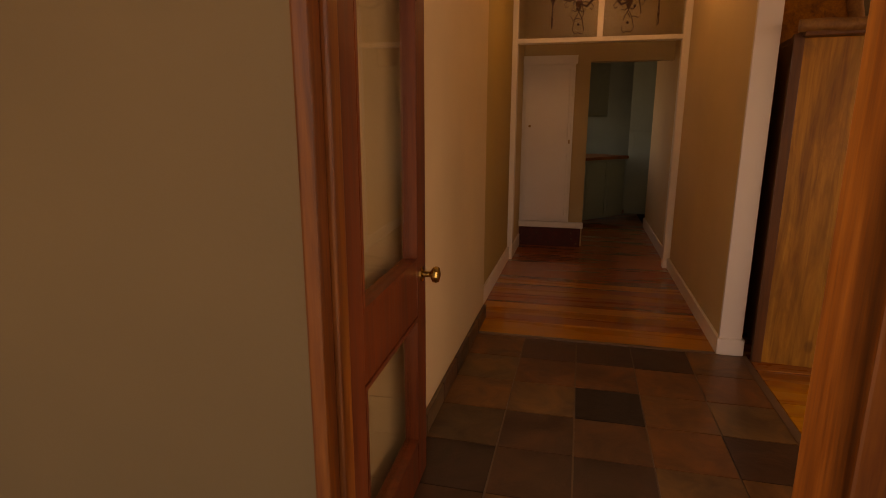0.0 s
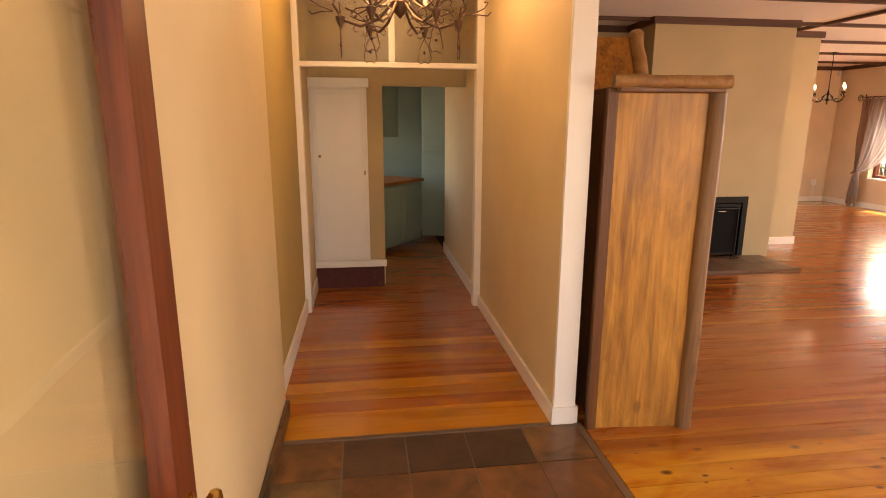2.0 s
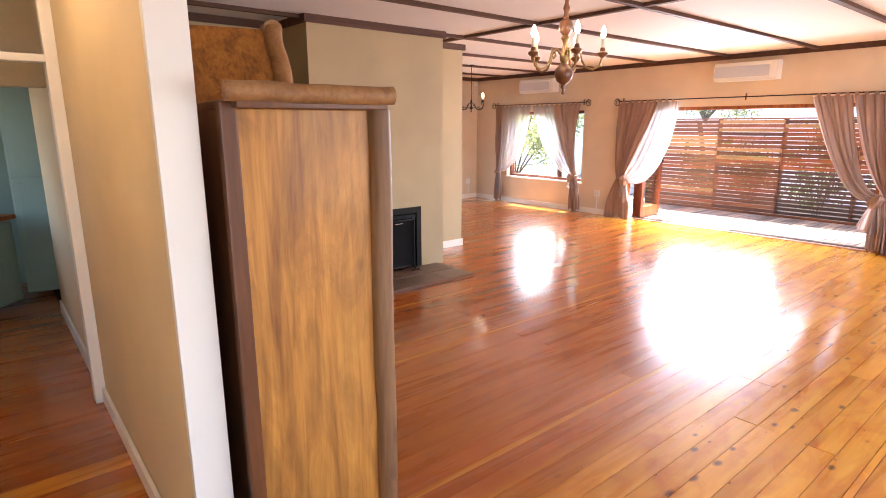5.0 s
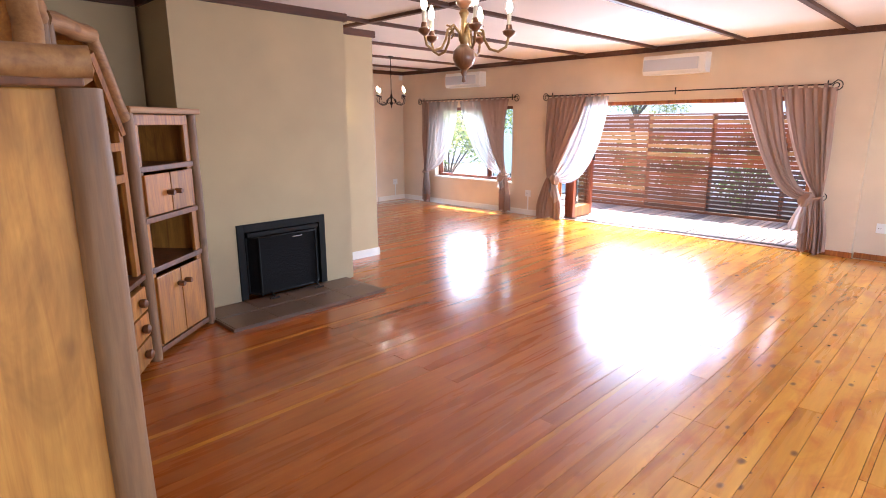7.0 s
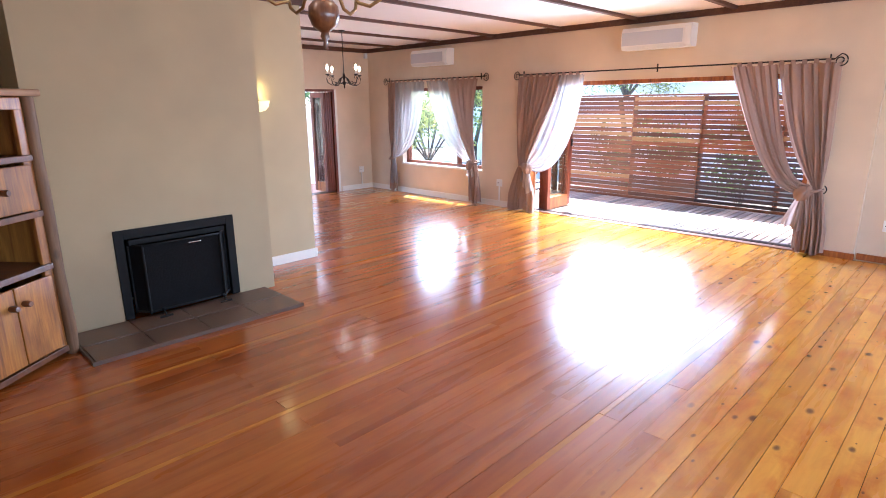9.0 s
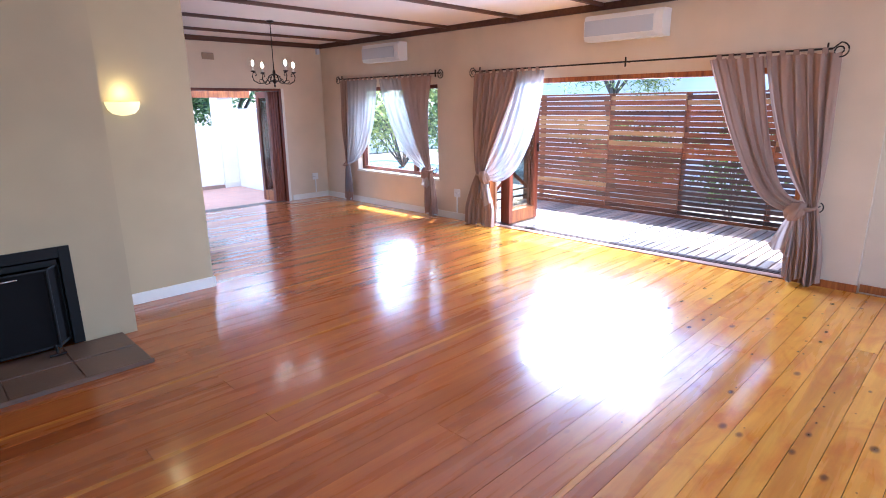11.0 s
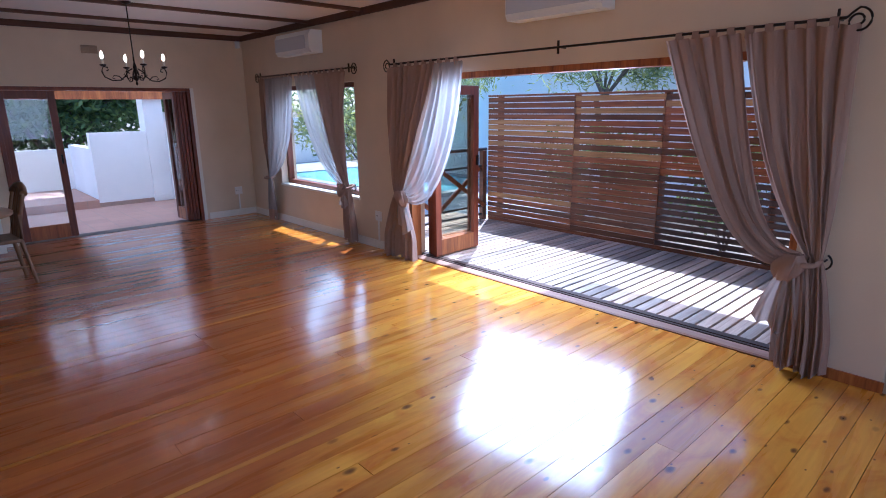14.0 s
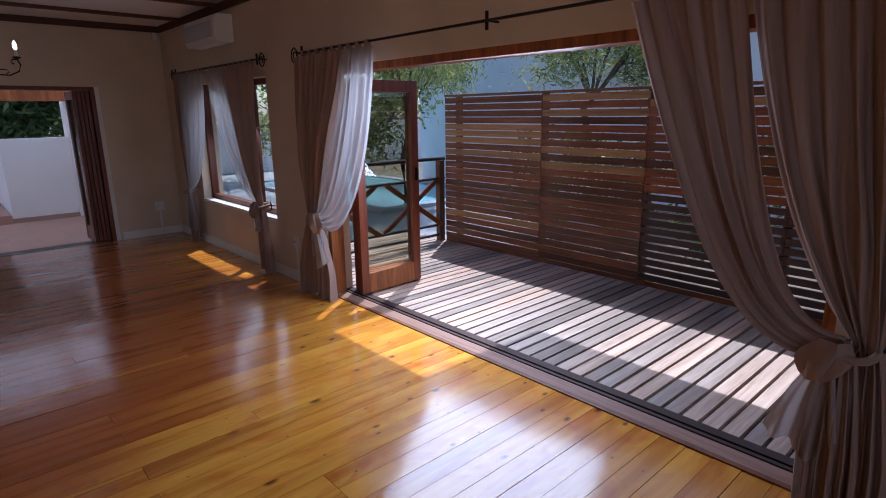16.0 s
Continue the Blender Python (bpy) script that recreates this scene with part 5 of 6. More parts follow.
drape(cur, "sheer_drape", SHEER, ((8.80, 2.09), (8.70, 1.6), (8.45, 1.05), (8.24, 0.76)), ((9.33, 2.09), (9.22, 1.5), (8.85, 0.72), (8.28, 0.70)), 0.34, 6, 58, 0.03, 0.16, 0.0, "white translucent voile drape", 64)
pouf(cur, 8.20, 0.71, 1, 0.13, 0.24, 83)
tabs(cur, 8.14, 9.3, 9, 2.125, CURTAIN)
tie(cur, 8.19, 0.72, side=-1)

# ---- window ----
win = thing("window_1", (WX + 0.10, WIN_Y0, WIN_Z0), "wooden framed window behind voile curtains", "window", kind="structure")
WW, WH = WIN_Y1 - WIN_Y0, WIN_Z1 - WIN_Z0
part("window_frame", boxes((0, 0.0, 0, 0.08, 0.06, WH), (0, WW - 0.06, 0, 0.08, WW, WH), (0, 0.06, 0, 0.08, WW - 0.06, 0.06), (0, 0.06, WH - 0.06, 0.08, WW - 0.06, WH), (0, 0.62, 0.06, 0.08, 0.68, WH - 0.06), bevel=0.004), DOOR_WOOD, win)
for a, b in ((0.06, 0.62), (0.68, WW - 0.06)):
    p = part("pane", boxes((0.037, a, 0.06, 0.043, b, WH - 0.06)), PANE, win, "clear glass pane")
    p.visible_shadow = False
part("window_sill", boxes((-0.115, -0.02, -0.03, 0.0, WW + 0.02, 0.004), bevel=0.004), WHITE_PAINT, win, "white painted inner sill")

# ---- deck doorway ----
structure("deck_door_frame", boxes((WX + 0.02, DECK_Y0, DECK_H - 0.055, WX + 0.15, DECK_Y1, DECK_H), (WX + 0.02, DECK_Y0, 0.0, WX + 0.15, DECK_Y0 + 0.05, DECK_H - 0.055), (WX + 0.02, DECK_Y1 - 0.05, 0, WX + 0.15, DECK_Y1, DECK_H - 0.055), bevel=0.004), FRAME_WOOD, "orange-brown wooden frame of the deck doorway", "door frame")
structure("deck_threshold", boxes((WX - 0.005, DECK_Y0, -0.03, WX + 0.03, DECK_Y1, 0.010), bevel=0.003), RUSTIC_DARK, "dark wooden threshold strip", "threshold")
structure("deck_sill", boxes((WX + 0.031, DECK_Y0, -0.03, WX + 0.14, DECK_Y1, 0.004), bevel=0.002), SILL_WOOD, "orange-brown wooden door sill", "threshold")
structure("deck_door_track", boxes((WX + 0.141, DECK_Y0, -0.03, WX + 0.165, DECK_Y1, 0.012), (WX + 0.185, DECK_Y0, -0.03, WX + 0.25, DECK_Y1, 0.012), (WX + 0.165, DECK_Y0, -0.03, WX + 0.185, DECK_Y1, -0.006)), BRONZE, "dark metal folding door track", "track")


def fold_leaf(loc, rz, w, h, group, label):
    d = thing("folding_door_leaf", loc, label, "door", rz, group=group, kind="structure")
    t, s = 0.04, 0.085
    part("stile", boxes((0, 0, 0.015, s, t, h), bevel=0.004), DOOR_WOOD, d)
    part("stile", boxes((w - s, 0, 0.015, w, t, h), bevel=0.004), DOOR_WOOD, d)
    part("top_rail", boxes((s + 0.0005, 0.001, h - 0.10, w - s - 0.0005, t - 0.001, h), bevel=0.003), DOOR_WOOD, d)
    part("bottom_rail", boxes((s + 0.0005, 0.001, 0.015, w - s - 0.0005, t - 0.001, 0.20), bevel=0.003), FRAME_WOOD, d, "orange-brown bottom rail")
    p = part("pane", boxes((s - 0.005, t / 2 - 0.003, 0.195, w - s + 0.005, t / 2 + 0.003, h - 0.095)), PANE, d, "clear glass pane")
    p.visible_shadow = False
    part("handle", boxes((w - 0.05, -0.03, 1.0, w - 0.03, -0.001, 1.12), bevel=0.004), IRON, d, "black door handle")
    return d


for k, (dy, ang) in enumerate(((0.0, 3), (0.055, 1), (0.11, -1), (0.165, 0))):
    fold_leaf((WX + 0.17 + 0.02 * k, 6.87 + dy, 0.0), ang, 0.72, 1.90, "deck folding doors", "folded red-brown wooden glass door standing open on the deck")
for k, (dx, ang) in enumerate(((0.0, 92), (0.047, 91), (0.094, 90), (0.141, 90))):
    fold_leaf((PAT_X1 - 0.20 + dx, NY + 0.02, 0.0), ang, 0.43, 1.93, "terrace folding doors", "folded dark wooden glass terrace door standing open")
fold_leaf((PAT_X0 + 0.05, NY + 0.06, 0.0), 0, 0.62, 1.93, "terrace folding doors", "closed wooden glass terrace door leaf")
structure("terrace_door_frame", boxes((PAT_X0, NY - 0.01, 0, PAT_X0 + 0.05, NY + 0.13, PAT_H - 0.045), (PAT_X1 - 0.05, NY - 0.012, 0, PAT_X1, NY + 0.13, PAT_H - 0.045), (PAT_X0, NY - 0.01, PAT_H - 0.045, PAT_X1, NY + 0.13, PAT_H), bevel=0.004), DOOR_WOOD, "dark red-brown frame of the terrace doorway", "door frame")
structure("terrace_door_trim", boxes((PAT_X1 + 0.001, NY - 0.012, 0, PAT_X1 + 0.05, NY - 0.002, PAT_H)), WHITE_PAINT, "white painted strip beside the terrace doorway", "trim")
structure("terrace_threshold", boxes((PAT_X0, NY, -0.04, PAT_X1, NY + 0.22, 0.003)), BRONZE, "dark metal terrace threshold", "threshold")

# ---- dining corner ----
def dining_chair(loc, rz):
    c = thing("dining_chair", loc, "brown wooden dining chair with a slatted back beside the table", "chair", rz, group="dining chairs")
    part("seat", boxes((-0.22, -0.21, 0.43, 0.22, 0.21, 0.465), bevel=0.012), CHAIR_WOOD, c)
    for x in (-0.185, 0.185):
        part("leg", log((x * 1.15, -0.22, 0), (x, -0.18, 0.43), 0.022, 61, 8, 3), CHAIR_WOOD, c, smooth=60)
        part("back_post", tube([(x * 1.12, 0.26, 0), (x, 0.20, 0.44), (x, 0.23, 0.70), (x * 1.02, 0.29, 0.93)], 0.021, 8), CHAIR_WOOD, c, smooth=60)
        part("stretcher", tube([(x * 1.08, -0.205, 0.18), (x * 1.06, 0.235, 0.18)], 0.013, 8), CHAIR_WOOD, c, smooth=60)
    part("front_stretcher", tube([(-0.2, -0.205, 0.24), (0.2, -0.205, 0.24)], 0.013, 8), CHAIR_WOOD, c, smooth=60)
    rail_bm = bmesh.new()
    tube([(-0.21, 0.285, 0.90), (-0.10, 0.305, 0.955), (0.0, 0.312, 0.97), (0.10, 0.305, 0.955), (0.21, 0.285, 0.90)], 0.034, 8, rail_bm)
    part("top_rail", rail_bm, CHAIR_WOOD, c, smooth=60)
    for x in (-0.10, -0.033, 0.033, 0.10):
        part("back_slat", tube([(x, 0.20, 0.465), (x, 0.235, 0.70), (x, 0.30, 0.94)], 0.014, 6), CHAIR_WOOD, c, smooth=60)
    return c


ch = dining_chair((6.00, 9.22, 0), -84)
copy_thing(ch, pose(5.60, 8.46, 0, 0, 0, 172))
copy_thing(ch, pose(5.06, 8.46, 0, 0, 0, 184))
tb = thing("dining_table", (5.42, 9.12, 0), "oval orange-brown wooden dining table standing on the board floor", "table")
top_bm = lathe([(0.02, 0.0), (0.66, 0.0), (0.70, 0.012), (0.70, 0.03), (0.685, 0.04), (0.02, 0.04)], 40)
for v in top_bm.verts:
    v.co.x *= 1.12
part("tabletop", top_bm, TABLE_WOOD, tb, smooth=40, loc=(0, 0, 0.71))
apron_bm = lathe([(0.57, 0.0), (0.59, 0.0), (0.59, 0.10), (0.57, 0.10), (0.57, 0.0)], 40)
for v in apron_bm.verts:
    v.co.x *= 1.12
part("apron", apron_bm, TABLE_WOOD, tb, smooth=40, loc=(0, 0, 0.609))
for x in (-0.42, 0.42):
    for y in (-0.36, 0.36):
        part("leg", boxes((x - 0.035, y - 0.035, 0, x + 0.035, y + 0.035, 0.70), bevel=0.006), TABLE_WOOD, tb)
wc = thing("teal_wall_cabinet", (5.72, NY - 0.30, 1.40), "teal painted wall cabinet with slatted doors on the end wall", "cabinet")
part("body", boxes((0, 0.02, 0, 0.56, 0.298, 0.85), bevel=0.004), TEAL, wc)
for k in range(3):
    part("panel", boxes((0.02, 0.0, 0.03 + 0.27 * k, 0.54, 0.02, 0.28 + 0.27 * k), bevel=0.005), TEAL, wc)
part("bottom_rail", boxes((-0.01, -0.01, -0.03, 0.57, 0.298, 0.0), bevel=0.004), WHITE_PAINT, wc, "white painted bottom board")
sv = thing("serving_counter", (5.2, NY - 0.42, 0), "cream painted counter with a dark wooden top by the end wall", "counter")
part("counter_body", boxes((0, 0.03, 0, 1.00, 0.40, 0.79)), WHITE_PAINT, sv)
part("counter_top", boxes((-0.02, 0.0, 0.79, 1.03, 0.40, 0.825), bevel=0.005), RUSTIC_DARK, sv)

# ---- deck ----
deck = thing("deck", (0, 0, 0), "weathered grey timber deck with open joints", "deck", kind="structure")
part("deck_bearers", boxes((9.86, 1.0, -0.30, 9.95, 9.0, -0.035), (10.8, 1.0, -0.30, 10.9, 9.0, -0.035), (11.8, 1.0, -0.30, 11.9, 9.0, -0.035)), SLAT_DARK, deck)
screen = thing("privacy_screen", (11.88, 0, 0), "slatted hardwood privacy screen along the deck edge", "fence")
POSTS = (7.84, 6.54, 5.35, 4.15, 2.95, 1.75)
for y in POSTS:
    part("post", boxes((0.0, y - 0.035, -0.02, 0.06, y + 0.035, 1.80), bevel=0.003), SLAT_WOOD, screen)
part("cap_rail", boxes((-0.035, 1.6, 1.80, 0.07, 8.04, 1.825), bevel=0.003), SLAT_WOOD, screen)
part("base_board", boxes((-0.022, 1.6, -0.002, 0.0, 8.04, 0.046), bevel=0.003), SLAT_WOOD, screen)
rng = random.Random(17)
EDGES = (8.04, 6.54, 5.35, 4.15, 2.95, 1.6)
for k in range(5):
    y1, y0 = EDGES[k], EDGES[k + 1]
    for i in range(23):
        z = 0.052 + i * 0.0758
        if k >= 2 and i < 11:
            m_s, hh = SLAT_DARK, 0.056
        else:
            m_s, hh = rng.choice((SLAT_WOOD, SLAT_WOOD, SLAT_WOOD, SLAT_GOLD)) if i in (20, 17, 4, 3, 8) or (k == 2 and i > 10) else rng.choice((SLAT_WOOD,) * 6 + (SLAT_GOLD,)), 0.0655
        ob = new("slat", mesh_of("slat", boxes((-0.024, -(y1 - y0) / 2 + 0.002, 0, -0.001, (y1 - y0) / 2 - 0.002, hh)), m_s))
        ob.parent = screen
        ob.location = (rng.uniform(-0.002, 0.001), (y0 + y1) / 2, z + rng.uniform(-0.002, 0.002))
rail = thing("deck_railing", (9.9, 8.12, 0), "dark timber deck railing with crossed braces", "railing")
for x in (0.02, 1.93):
    part("post", boxes((x - 0.04, -0.04, -0.03, x + 0.04, 0.04, 1.03), bevel=0.004), SLAT_WOOD, rail)
for z, r in ((1.05, 0.024), (0.80, 0.017), (0.20, 0.017), (0.07, 0.017)):
    part("rail", tube([(-0.02, 0.0, z), (1.0, 0.0, z), (2.0, 0.0, z)], r, 10), RAIL_BAR, rail, "dark round metal rail", 60)
for x0 in (0.065, 1.045):
    part("brace", boxes((-0.53, -0.012, -0.03, 0.53, 0.012, 0.03), bevel=0.003), SLAT_WOOD, rail, loc=(x0 + 0.44, 0.030, 0.50), rot=(0, -34, 0))
    part("brace", boxes((-0.53, -0.012, -0.03, 0.53, 0.012, 0.03), bevel=0.003), SLAT_WOOD, rail, loc=(x0 + 0.44, -0.030, 0.50), rot=(0, 34, 0))
# Unseen eave, its stepped edge shaped to set where the sun falls.
structure("eave", boxes((WX + 0.25, -1.2, 2.50, 11.26, 5.98, 2.56), (WX + 0.25, 5.98, 2.50, 10.12, NY + 0.2, 2.56)), CEILING, "unseen white eave added over the deck to block the sun", "eave")

# ---- neighbouring house and garden ----
nh = thing("neighbour_house", (19.0, 8.0, -0.6), "pale grey plastered neighbouring house behind the screen", "house")
part("wall", boxes((0, -14, 0, 8, 9, 4.6)), WALL_WHITE, nh)
bm = bmesh.new()
pr = [(-0.8, 4.6), (8.8, 4.6), (4.0, 7.2)]
va = [bm.verts.new((x, -14.8, z)) for x, z in pr]
vb = [bm.verts.new((x, 9.8, z)) for x, z in pr]
bm.faces.new(va)
bm.faces.new(list(reversed(vb)))
for i in range(3):
    bm.faces.new((va[i], va[(i + 1) % 3], vb[(i + 1) % 3], vb[i]))
part("roof", bm, ROOF_GREY, nh, "grey sheet roof")
structure("garden_paving", boxes((12.6, 8.6, -0.6, 19.0, 40, -0.56)), PAVING, "grey paved yard beside the house", "paving")
structure("garden_wall", boxes((13.5, 24, -0.6, 40, 24.25, 1.3)), WALL_WHITE, "white plastered garden wall", "wall")
pool = thing("pool", (14.5, 13.0, -0.56), "pale blue swimming pool in the neighbouring yard", "pool")
part("water", boxes((0, 0, 0, 3.6, 7.0, 0.06)), POOL, pool)
part("coping", boxes((-0.3, -0.3, 0, 0.0, 7.3, 0.09), (3.6, -0.3, 0, 3.9, 7.3, 0.09), (0, -0.3, 0, 3.6, 0, 0.09), (0, 7.0, 0, 3.6, 7.3, 0.09)), PAVING, pool)


def tree(loc, height, spread, seed, leaves, material, label, leaf_len=0.11, base_h=1.2, weep=0.0, kind_name="tree", set_name="garden trees", slim=0.2):
    """A forked trunk with limbs, and many small leaves in clumps round the twig ends."""
    rng = random.Random(seed)
    t = thing(kind_name, loc, label, kind_name, group=set_name)
    trunk = tube([(0, 0, 0), (rng.uniform(-0.1, 0.1), rng.uniform(-0.1, 0.1), base_h * 0.5), (rng.uniform(-0.2, 0.2), rng.uniform(-0.2, 0.2), base_h)], 0.045 * spread, 10, None, 0.03 * spread)
    top = Vector((rng.uniform(-0.2, 0.2), rng.uniform(-0.2, 0.2), base_h))
    ends = []
    for k in range(9):
        a = 2 * math.pi * k / 9 + rng.uniform(-0.3, 0.3)
        r = spread * rng.uniform(0.6, 1.0)
        end = Vector((r * math.cos(a), r * math.sin(a), base_h + (height - base_h) * rng.uniform(0.35, 1.0)))
        mid = top.lerp(end, 0.5) + Vector((0, 0, rng.uniform(0.1, 0.5)))
        tube([top, top.lerp(mid, 0.5), mid, mid.lerp(end, 0.5) + Vector((0, 0, 0.1)), end], 0.019 * spread, 7, trunk, 0.006)
        for q in range(7):
            s0 = mid.lerp(end, rng.uniform(-0.3, 1.0))
            tip = s0 + Vector((rng.uniform(-1, 1), rng.uniform(-1, 1), rng.uniform(-0.5, 0.8) - weep)) * spread * 0.42
            tube([s0, s0.lerp(tip, 0.5) + Vector((0, 0, 0.08)), tip], 0.016, 5, trunk, 0.004)
            ends += [tip, s0.lerp(tip, 0.6)]
    part("trunk", trunk, BARK, t, "grey-brown trunk and limbs", 60)
    verts, faces = [], []
    for i in range(leaves):
        e = ends[rng.randrange(len(ends))]
        c = e + Vector((rng.gauss(0, 1), rng.gauss(0, 1), rng.gauss(-weep, 0.8))) * spread * 0.12
        d = Vector((rng.uniform(-1, 1), rng.uniform(-1, 1), rng.uniform(-1, 0.4) - weep)).normalized() * leaf_len * rng.uniform(0.6, 1.3)
        sd = d.cross(Vector((rng.uniform(-1, 1), rng.uniform(-1, 1), rng.uniform(-1, 1)))).normalized() * leaf_len * slim
        n0 = len(verts)
        verts += [c, c + d * 0.5 + sd, c + d, c + d * 0.5 - sd]
        faces.append((n0, n0 + 1, n0 + 2, n0 + 3))
    me = bpy.data.meshes.new("crown")
    me.from_pydata(verts, [], faces)
    me.materials.append(material)
    cr = new("crown", me)
    cr.parent = t
    tagged(cr, "loose crown of small green leaves")
    return t


tree((17.0, 9.2, -0.6), 5.0, 2.0, 71, 10500, LEAVES_PALE, "slender leafy tree with thin branches beyond the privacy screen", 0.17, 2.4, slim=0.09)
tree((15.4, 13.3, -0.6), 5.0, 1.8, 72, 9000, LEAVES_PALE, "pale drooping leafy tree beside the deck", 0.17, 2.2, 0.5, slim=0.09)
tree((7.2, 21.5, -0.6), 6.2, 4.4, 73, 42000, LEAVES, "dense dark green tree behind the terrace", 0.20, 1.2)
tree((12.6, 21.5, -0.6), 7.0, 4.0, 74, 26000, LEAVES, "dense dark green tree behind the terrace", 0.20, 1.2)
tree((8.4, 20.0, -0.6), 5.4, 3.6, 78, 34000, LEAVES, "dense dark green tree behind the terrace", 0.20, 0.7)
tree((3.5, 22.5, -0.6), 6.5, 4.2, 75, 22000, LEAVES, "dense dark green tree behind the terrace", 0.20, 1.2)
for k, y in enumerate((2.4, 3.7, 5.0, 6.3, 7.4)):
    tree((13.05 + 0.1 * (k % 2), y, -0.6), 2.0 + 0.15 * (k % 3), 0.60, 91 + k, 1500, LEAVES, "leafy green shrub growing close behind the privacy screen", 0.10, 0.35, 0.0, "shrub", "shrubs behind the screen")
tree((13.9, 14.0, -0.6), 3.6, 1.7, 76, 6000, LEAVES_PALE, "bushy green garden tree outside the window", 0.16, 0.6)


def agave(loc, seed, n=26):
    rng = random.Random(seed)
    g = thing("agave_plant", loc, "large blue-green agave plant outside the window", "plant")
    for i in range(n):
        a = 2.4 * i
        up = 0.25 + 0.75 * (i / n)
        L = rng.uniform(0.5, 0.75)
        bm = bmesh.new()
        pts = []
        for s in range(6):
            f = s / 5
            r = L * f * (1 - up * 0.6)
            z = L * f * (0.35 + up * 0.8) - 0.25 * f * f * (1 - up)
            wd = 0.07 * (1 - f) ** 0.7 * (0.6 + f)
            c = Vector((r * math.cos(a), r * math.sin(a), z))
            sd = Vector((-math.sin(a), math.cos(a), 0)) * (wd + 0.002)
            th = Vector((0, 0, -0.012 * (1 - f) - 0.001))
            pts.append((bm.verts.new(c - sd), bm.verts.new(c + th), bm.verts.new(c + sd), bm.verts.new(c + th * 2.2)))
        for p, q in zip(pts, pts[1:]):
            for k in range(4):
                bm.faces.new((p[k], p[(k + 1) % 4], q[(k + 1) % 4], q[k]))
        part("leaf", bm, AGAVE, g, smooth=50)


AGAVE = plaster("agave_leaf", (0.32, 0.42, 0.42), 0.5, 0.25, 0.1)
agave((11.5, 9.9, -0.35), 5)
structure("window_bed", boxes((10.4, 9.2, -0.6, 12.6, 11.6, -0.35)), GROUND, "raised brown garden bed outside the window", "ground")

# Two unseen windows, added so that fill light reaches the room.
se = thing("window_3", (6.0, -0.72, 0.8), "unseen wooden framed window added to let light into the room", "window", kind="structure")
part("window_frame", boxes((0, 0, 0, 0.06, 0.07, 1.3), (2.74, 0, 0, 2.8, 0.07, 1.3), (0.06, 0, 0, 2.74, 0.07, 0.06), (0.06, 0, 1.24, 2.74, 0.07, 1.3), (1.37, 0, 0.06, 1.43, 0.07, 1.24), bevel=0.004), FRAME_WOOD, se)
sw = thing("window_2", (2.0, -0.72, 0.8), "unseen wooden framed window added to let light into the room", "window", kind="structure")
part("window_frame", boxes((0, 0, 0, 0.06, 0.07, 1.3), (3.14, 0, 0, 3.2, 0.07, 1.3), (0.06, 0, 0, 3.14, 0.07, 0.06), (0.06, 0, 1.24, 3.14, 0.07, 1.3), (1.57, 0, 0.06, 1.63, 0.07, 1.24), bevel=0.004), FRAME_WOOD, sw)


# ---- floor pieces ----
BOARD_CACHE = {}


def board_mesh(name, length, width, thick, material, along="X", gap=0.0013):
    key = (name, round(length, 2), width, thick, material.name, along, gap)
    if key not in BOARD_CACHE:
        l, w = length / 2 - 0.0010, width / 2 - gap
        bm = bmesh.new()
        if along == "X":
            box(bm, -l, -w, -thick, l, w, 0)
        else:
            box(bm, -w, -l, -thick, w, l, 0)
        BOARD_CACHE[key] = mesh_of(name, bm, material)
    return BOARD_CACHE[key]


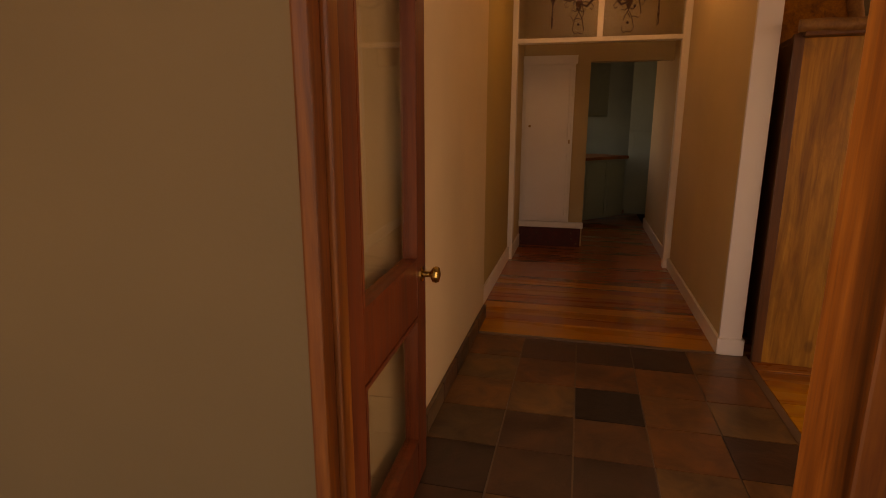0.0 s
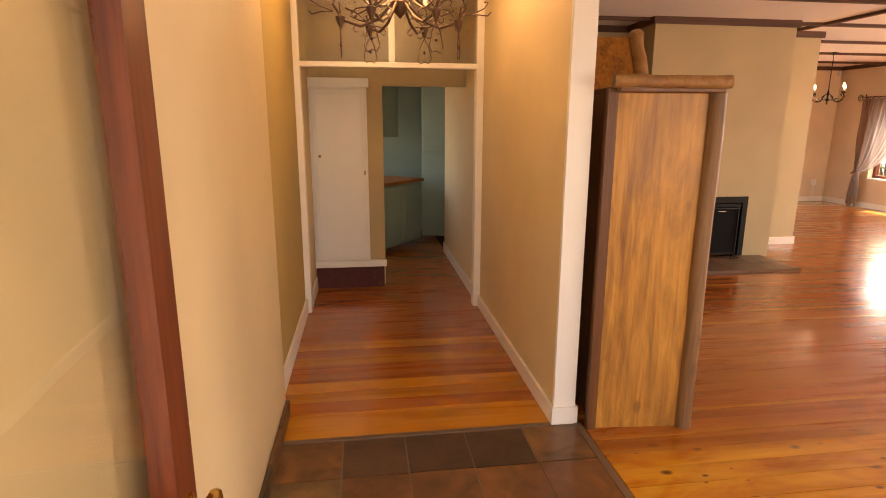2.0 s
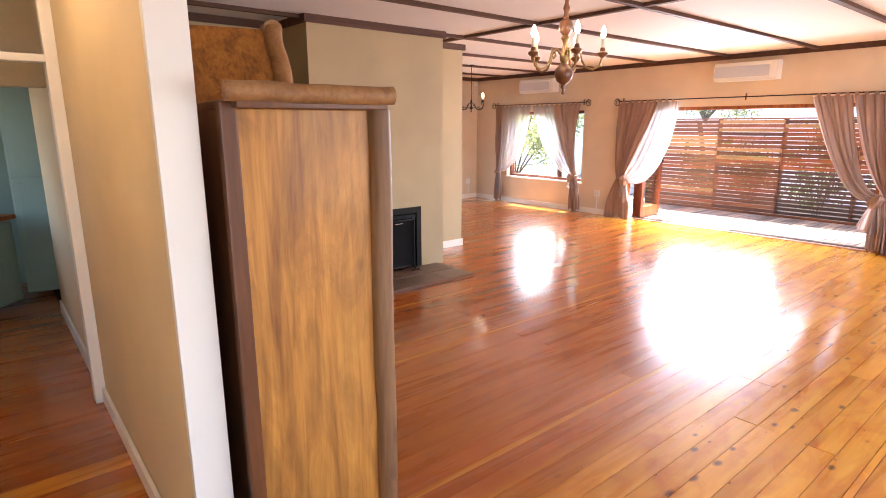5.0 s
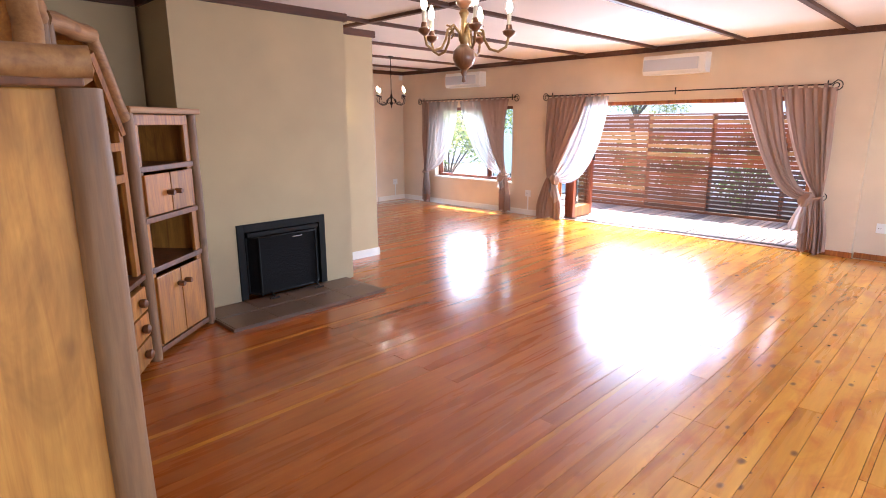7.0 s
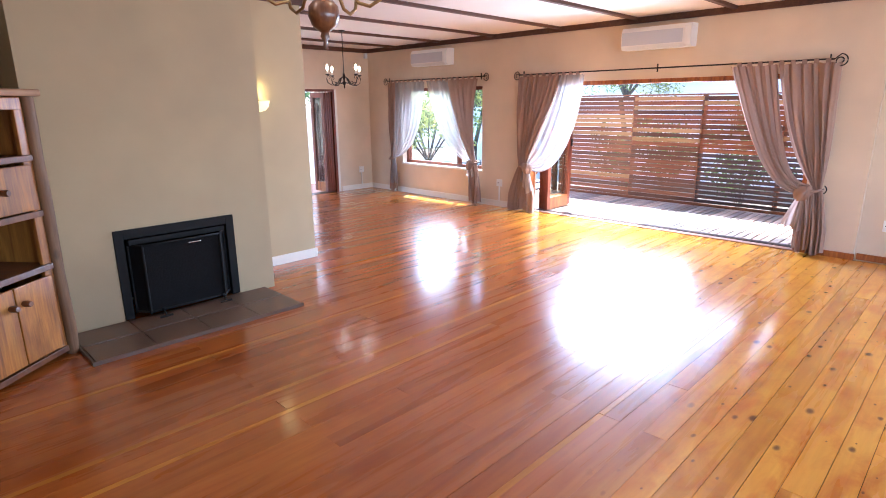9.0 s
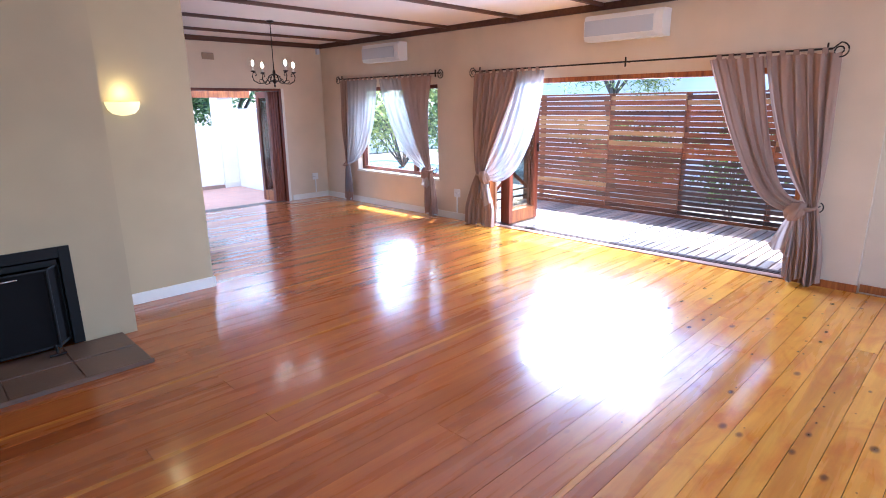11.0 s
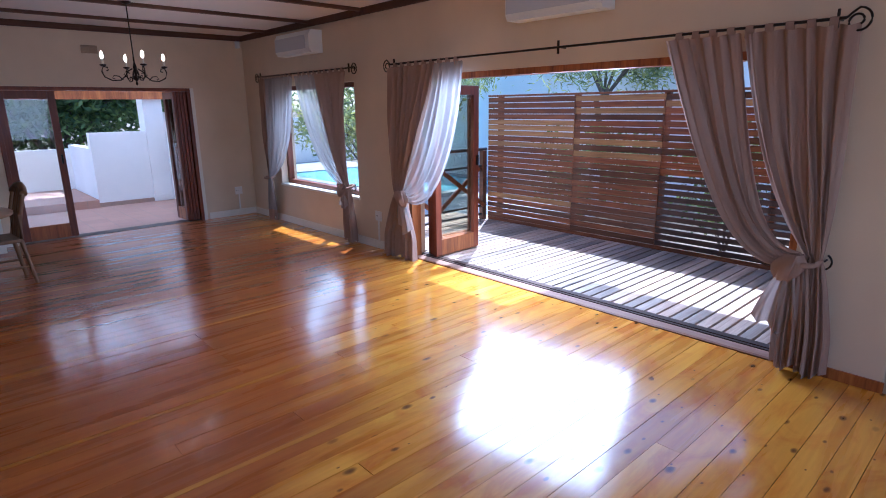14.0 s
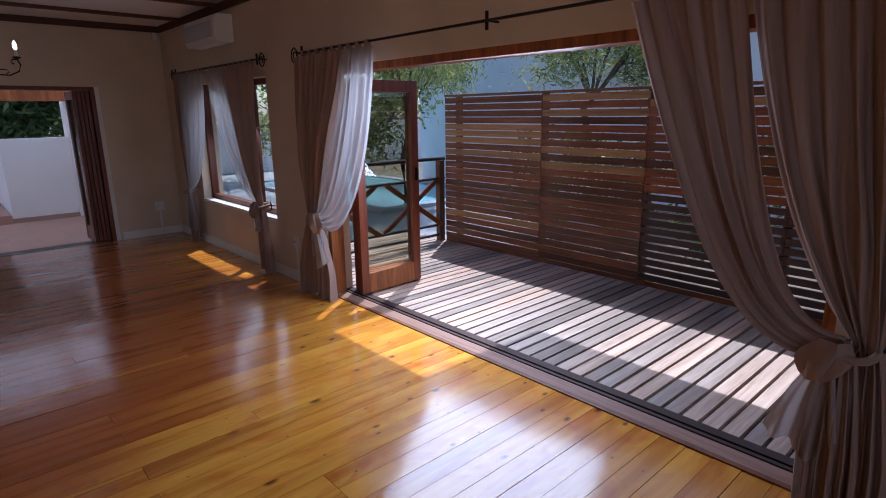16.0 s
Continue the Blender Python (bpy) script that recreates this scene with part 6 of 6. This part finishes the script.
def lay(parent, name, x, y, z, length, width, thick, material, rng, along="X", lift=0.0008):
    tight = y > 2.8 and x - 0.82 * (y - 3.0) < 5.2
    ob = new(name, board_mesh(name, length, width, thick, material, along, 0.0006 if tight else 0.0013))
    ob.parent = parent
    ob.location = (x, y, z + rng.uniform(-lift, lift))
    ob.rotation_euler = (rng.gauss(0, 0.0045), rng.uniform(-0.0008, 0.0008), 0)
    return ob


def lay_living():
    """Board rows across the room; some rows have a pale sapwood edge."""
    rng = random.Random(4)
    w = 0.13
    rows = int((NY + 0.6) / w)
    for r in range(rows + 1):
        y = -0.6 + w * (r + 0.5)
        x = 0.95
        streak = rng.random() < 0.16
        while x < WX - 0.02:
            length = min(rng.choice((2.7, 3.3, 3.9, 4.5)), WX - x)
            if WX - x - length < 1.2:
                length = WX - x
            mid = x + length / 2
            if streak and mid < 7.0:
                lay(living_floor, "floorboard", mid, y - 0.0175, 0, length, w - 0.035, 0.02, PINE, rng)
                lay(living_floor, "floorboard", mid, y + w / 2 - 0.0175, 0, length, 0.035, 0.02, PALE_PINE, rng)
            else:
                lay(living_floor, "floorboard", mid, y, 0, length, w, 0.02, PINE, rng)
            x += length


def lay_hall():
    rng = random.Random(9)
    w = 0.13
    for r in range(44):
        y = 3.12 + w * (r + 0.5)
        lay(hall_floor, "floorboard", 0.04, y, 0, 1.52, w, 0.02, PALE_PINE if r in (0, 1, 3, 4, 7, 9) else PINE, rng)


def lay_tiles():
    rng = random.Random(12)
    s = 0.315
    for i in range(5):
        for j in range(8):
            x, y = -0.655 + s * (i + 0.5), 3.08 - s * (j + 0.5)
            ob = new("tile", tile_mesh)
            ob.parent = entry_floor
            ob.location = (x, y, rng.uniform(-0.001, 0.001))
            ob.rotation_euler = (0, 0, rng.choice((0, 1, 2, 3)) * math.pi / 2 + rng.uniform(-0.006, 0.006))


bm_tile = bmesh.new()
box(bm_tile, -0.154, -0.154, -0.012, 0.154, 0.154, 0)
tile_mesh = mesh_of("tile", bm_tile, SLATE)
lay_living()
lay_hall()
lay_tiles()


def lay_deck():
    rng = random.Random(21)
    w = 0.105
    for r in range(73):
        y = 1.2 + w * r
        ob = new("deck_board", board_mesh("deck_board", 2.06, 0.086, 0.032, DECK_WOOD))
        ob.parent = deck
        ob.location = (9.845 + 1.03, y, 0.0 + rng.uniform(-0.001, 0.001) - 0.004)


lay_deck()
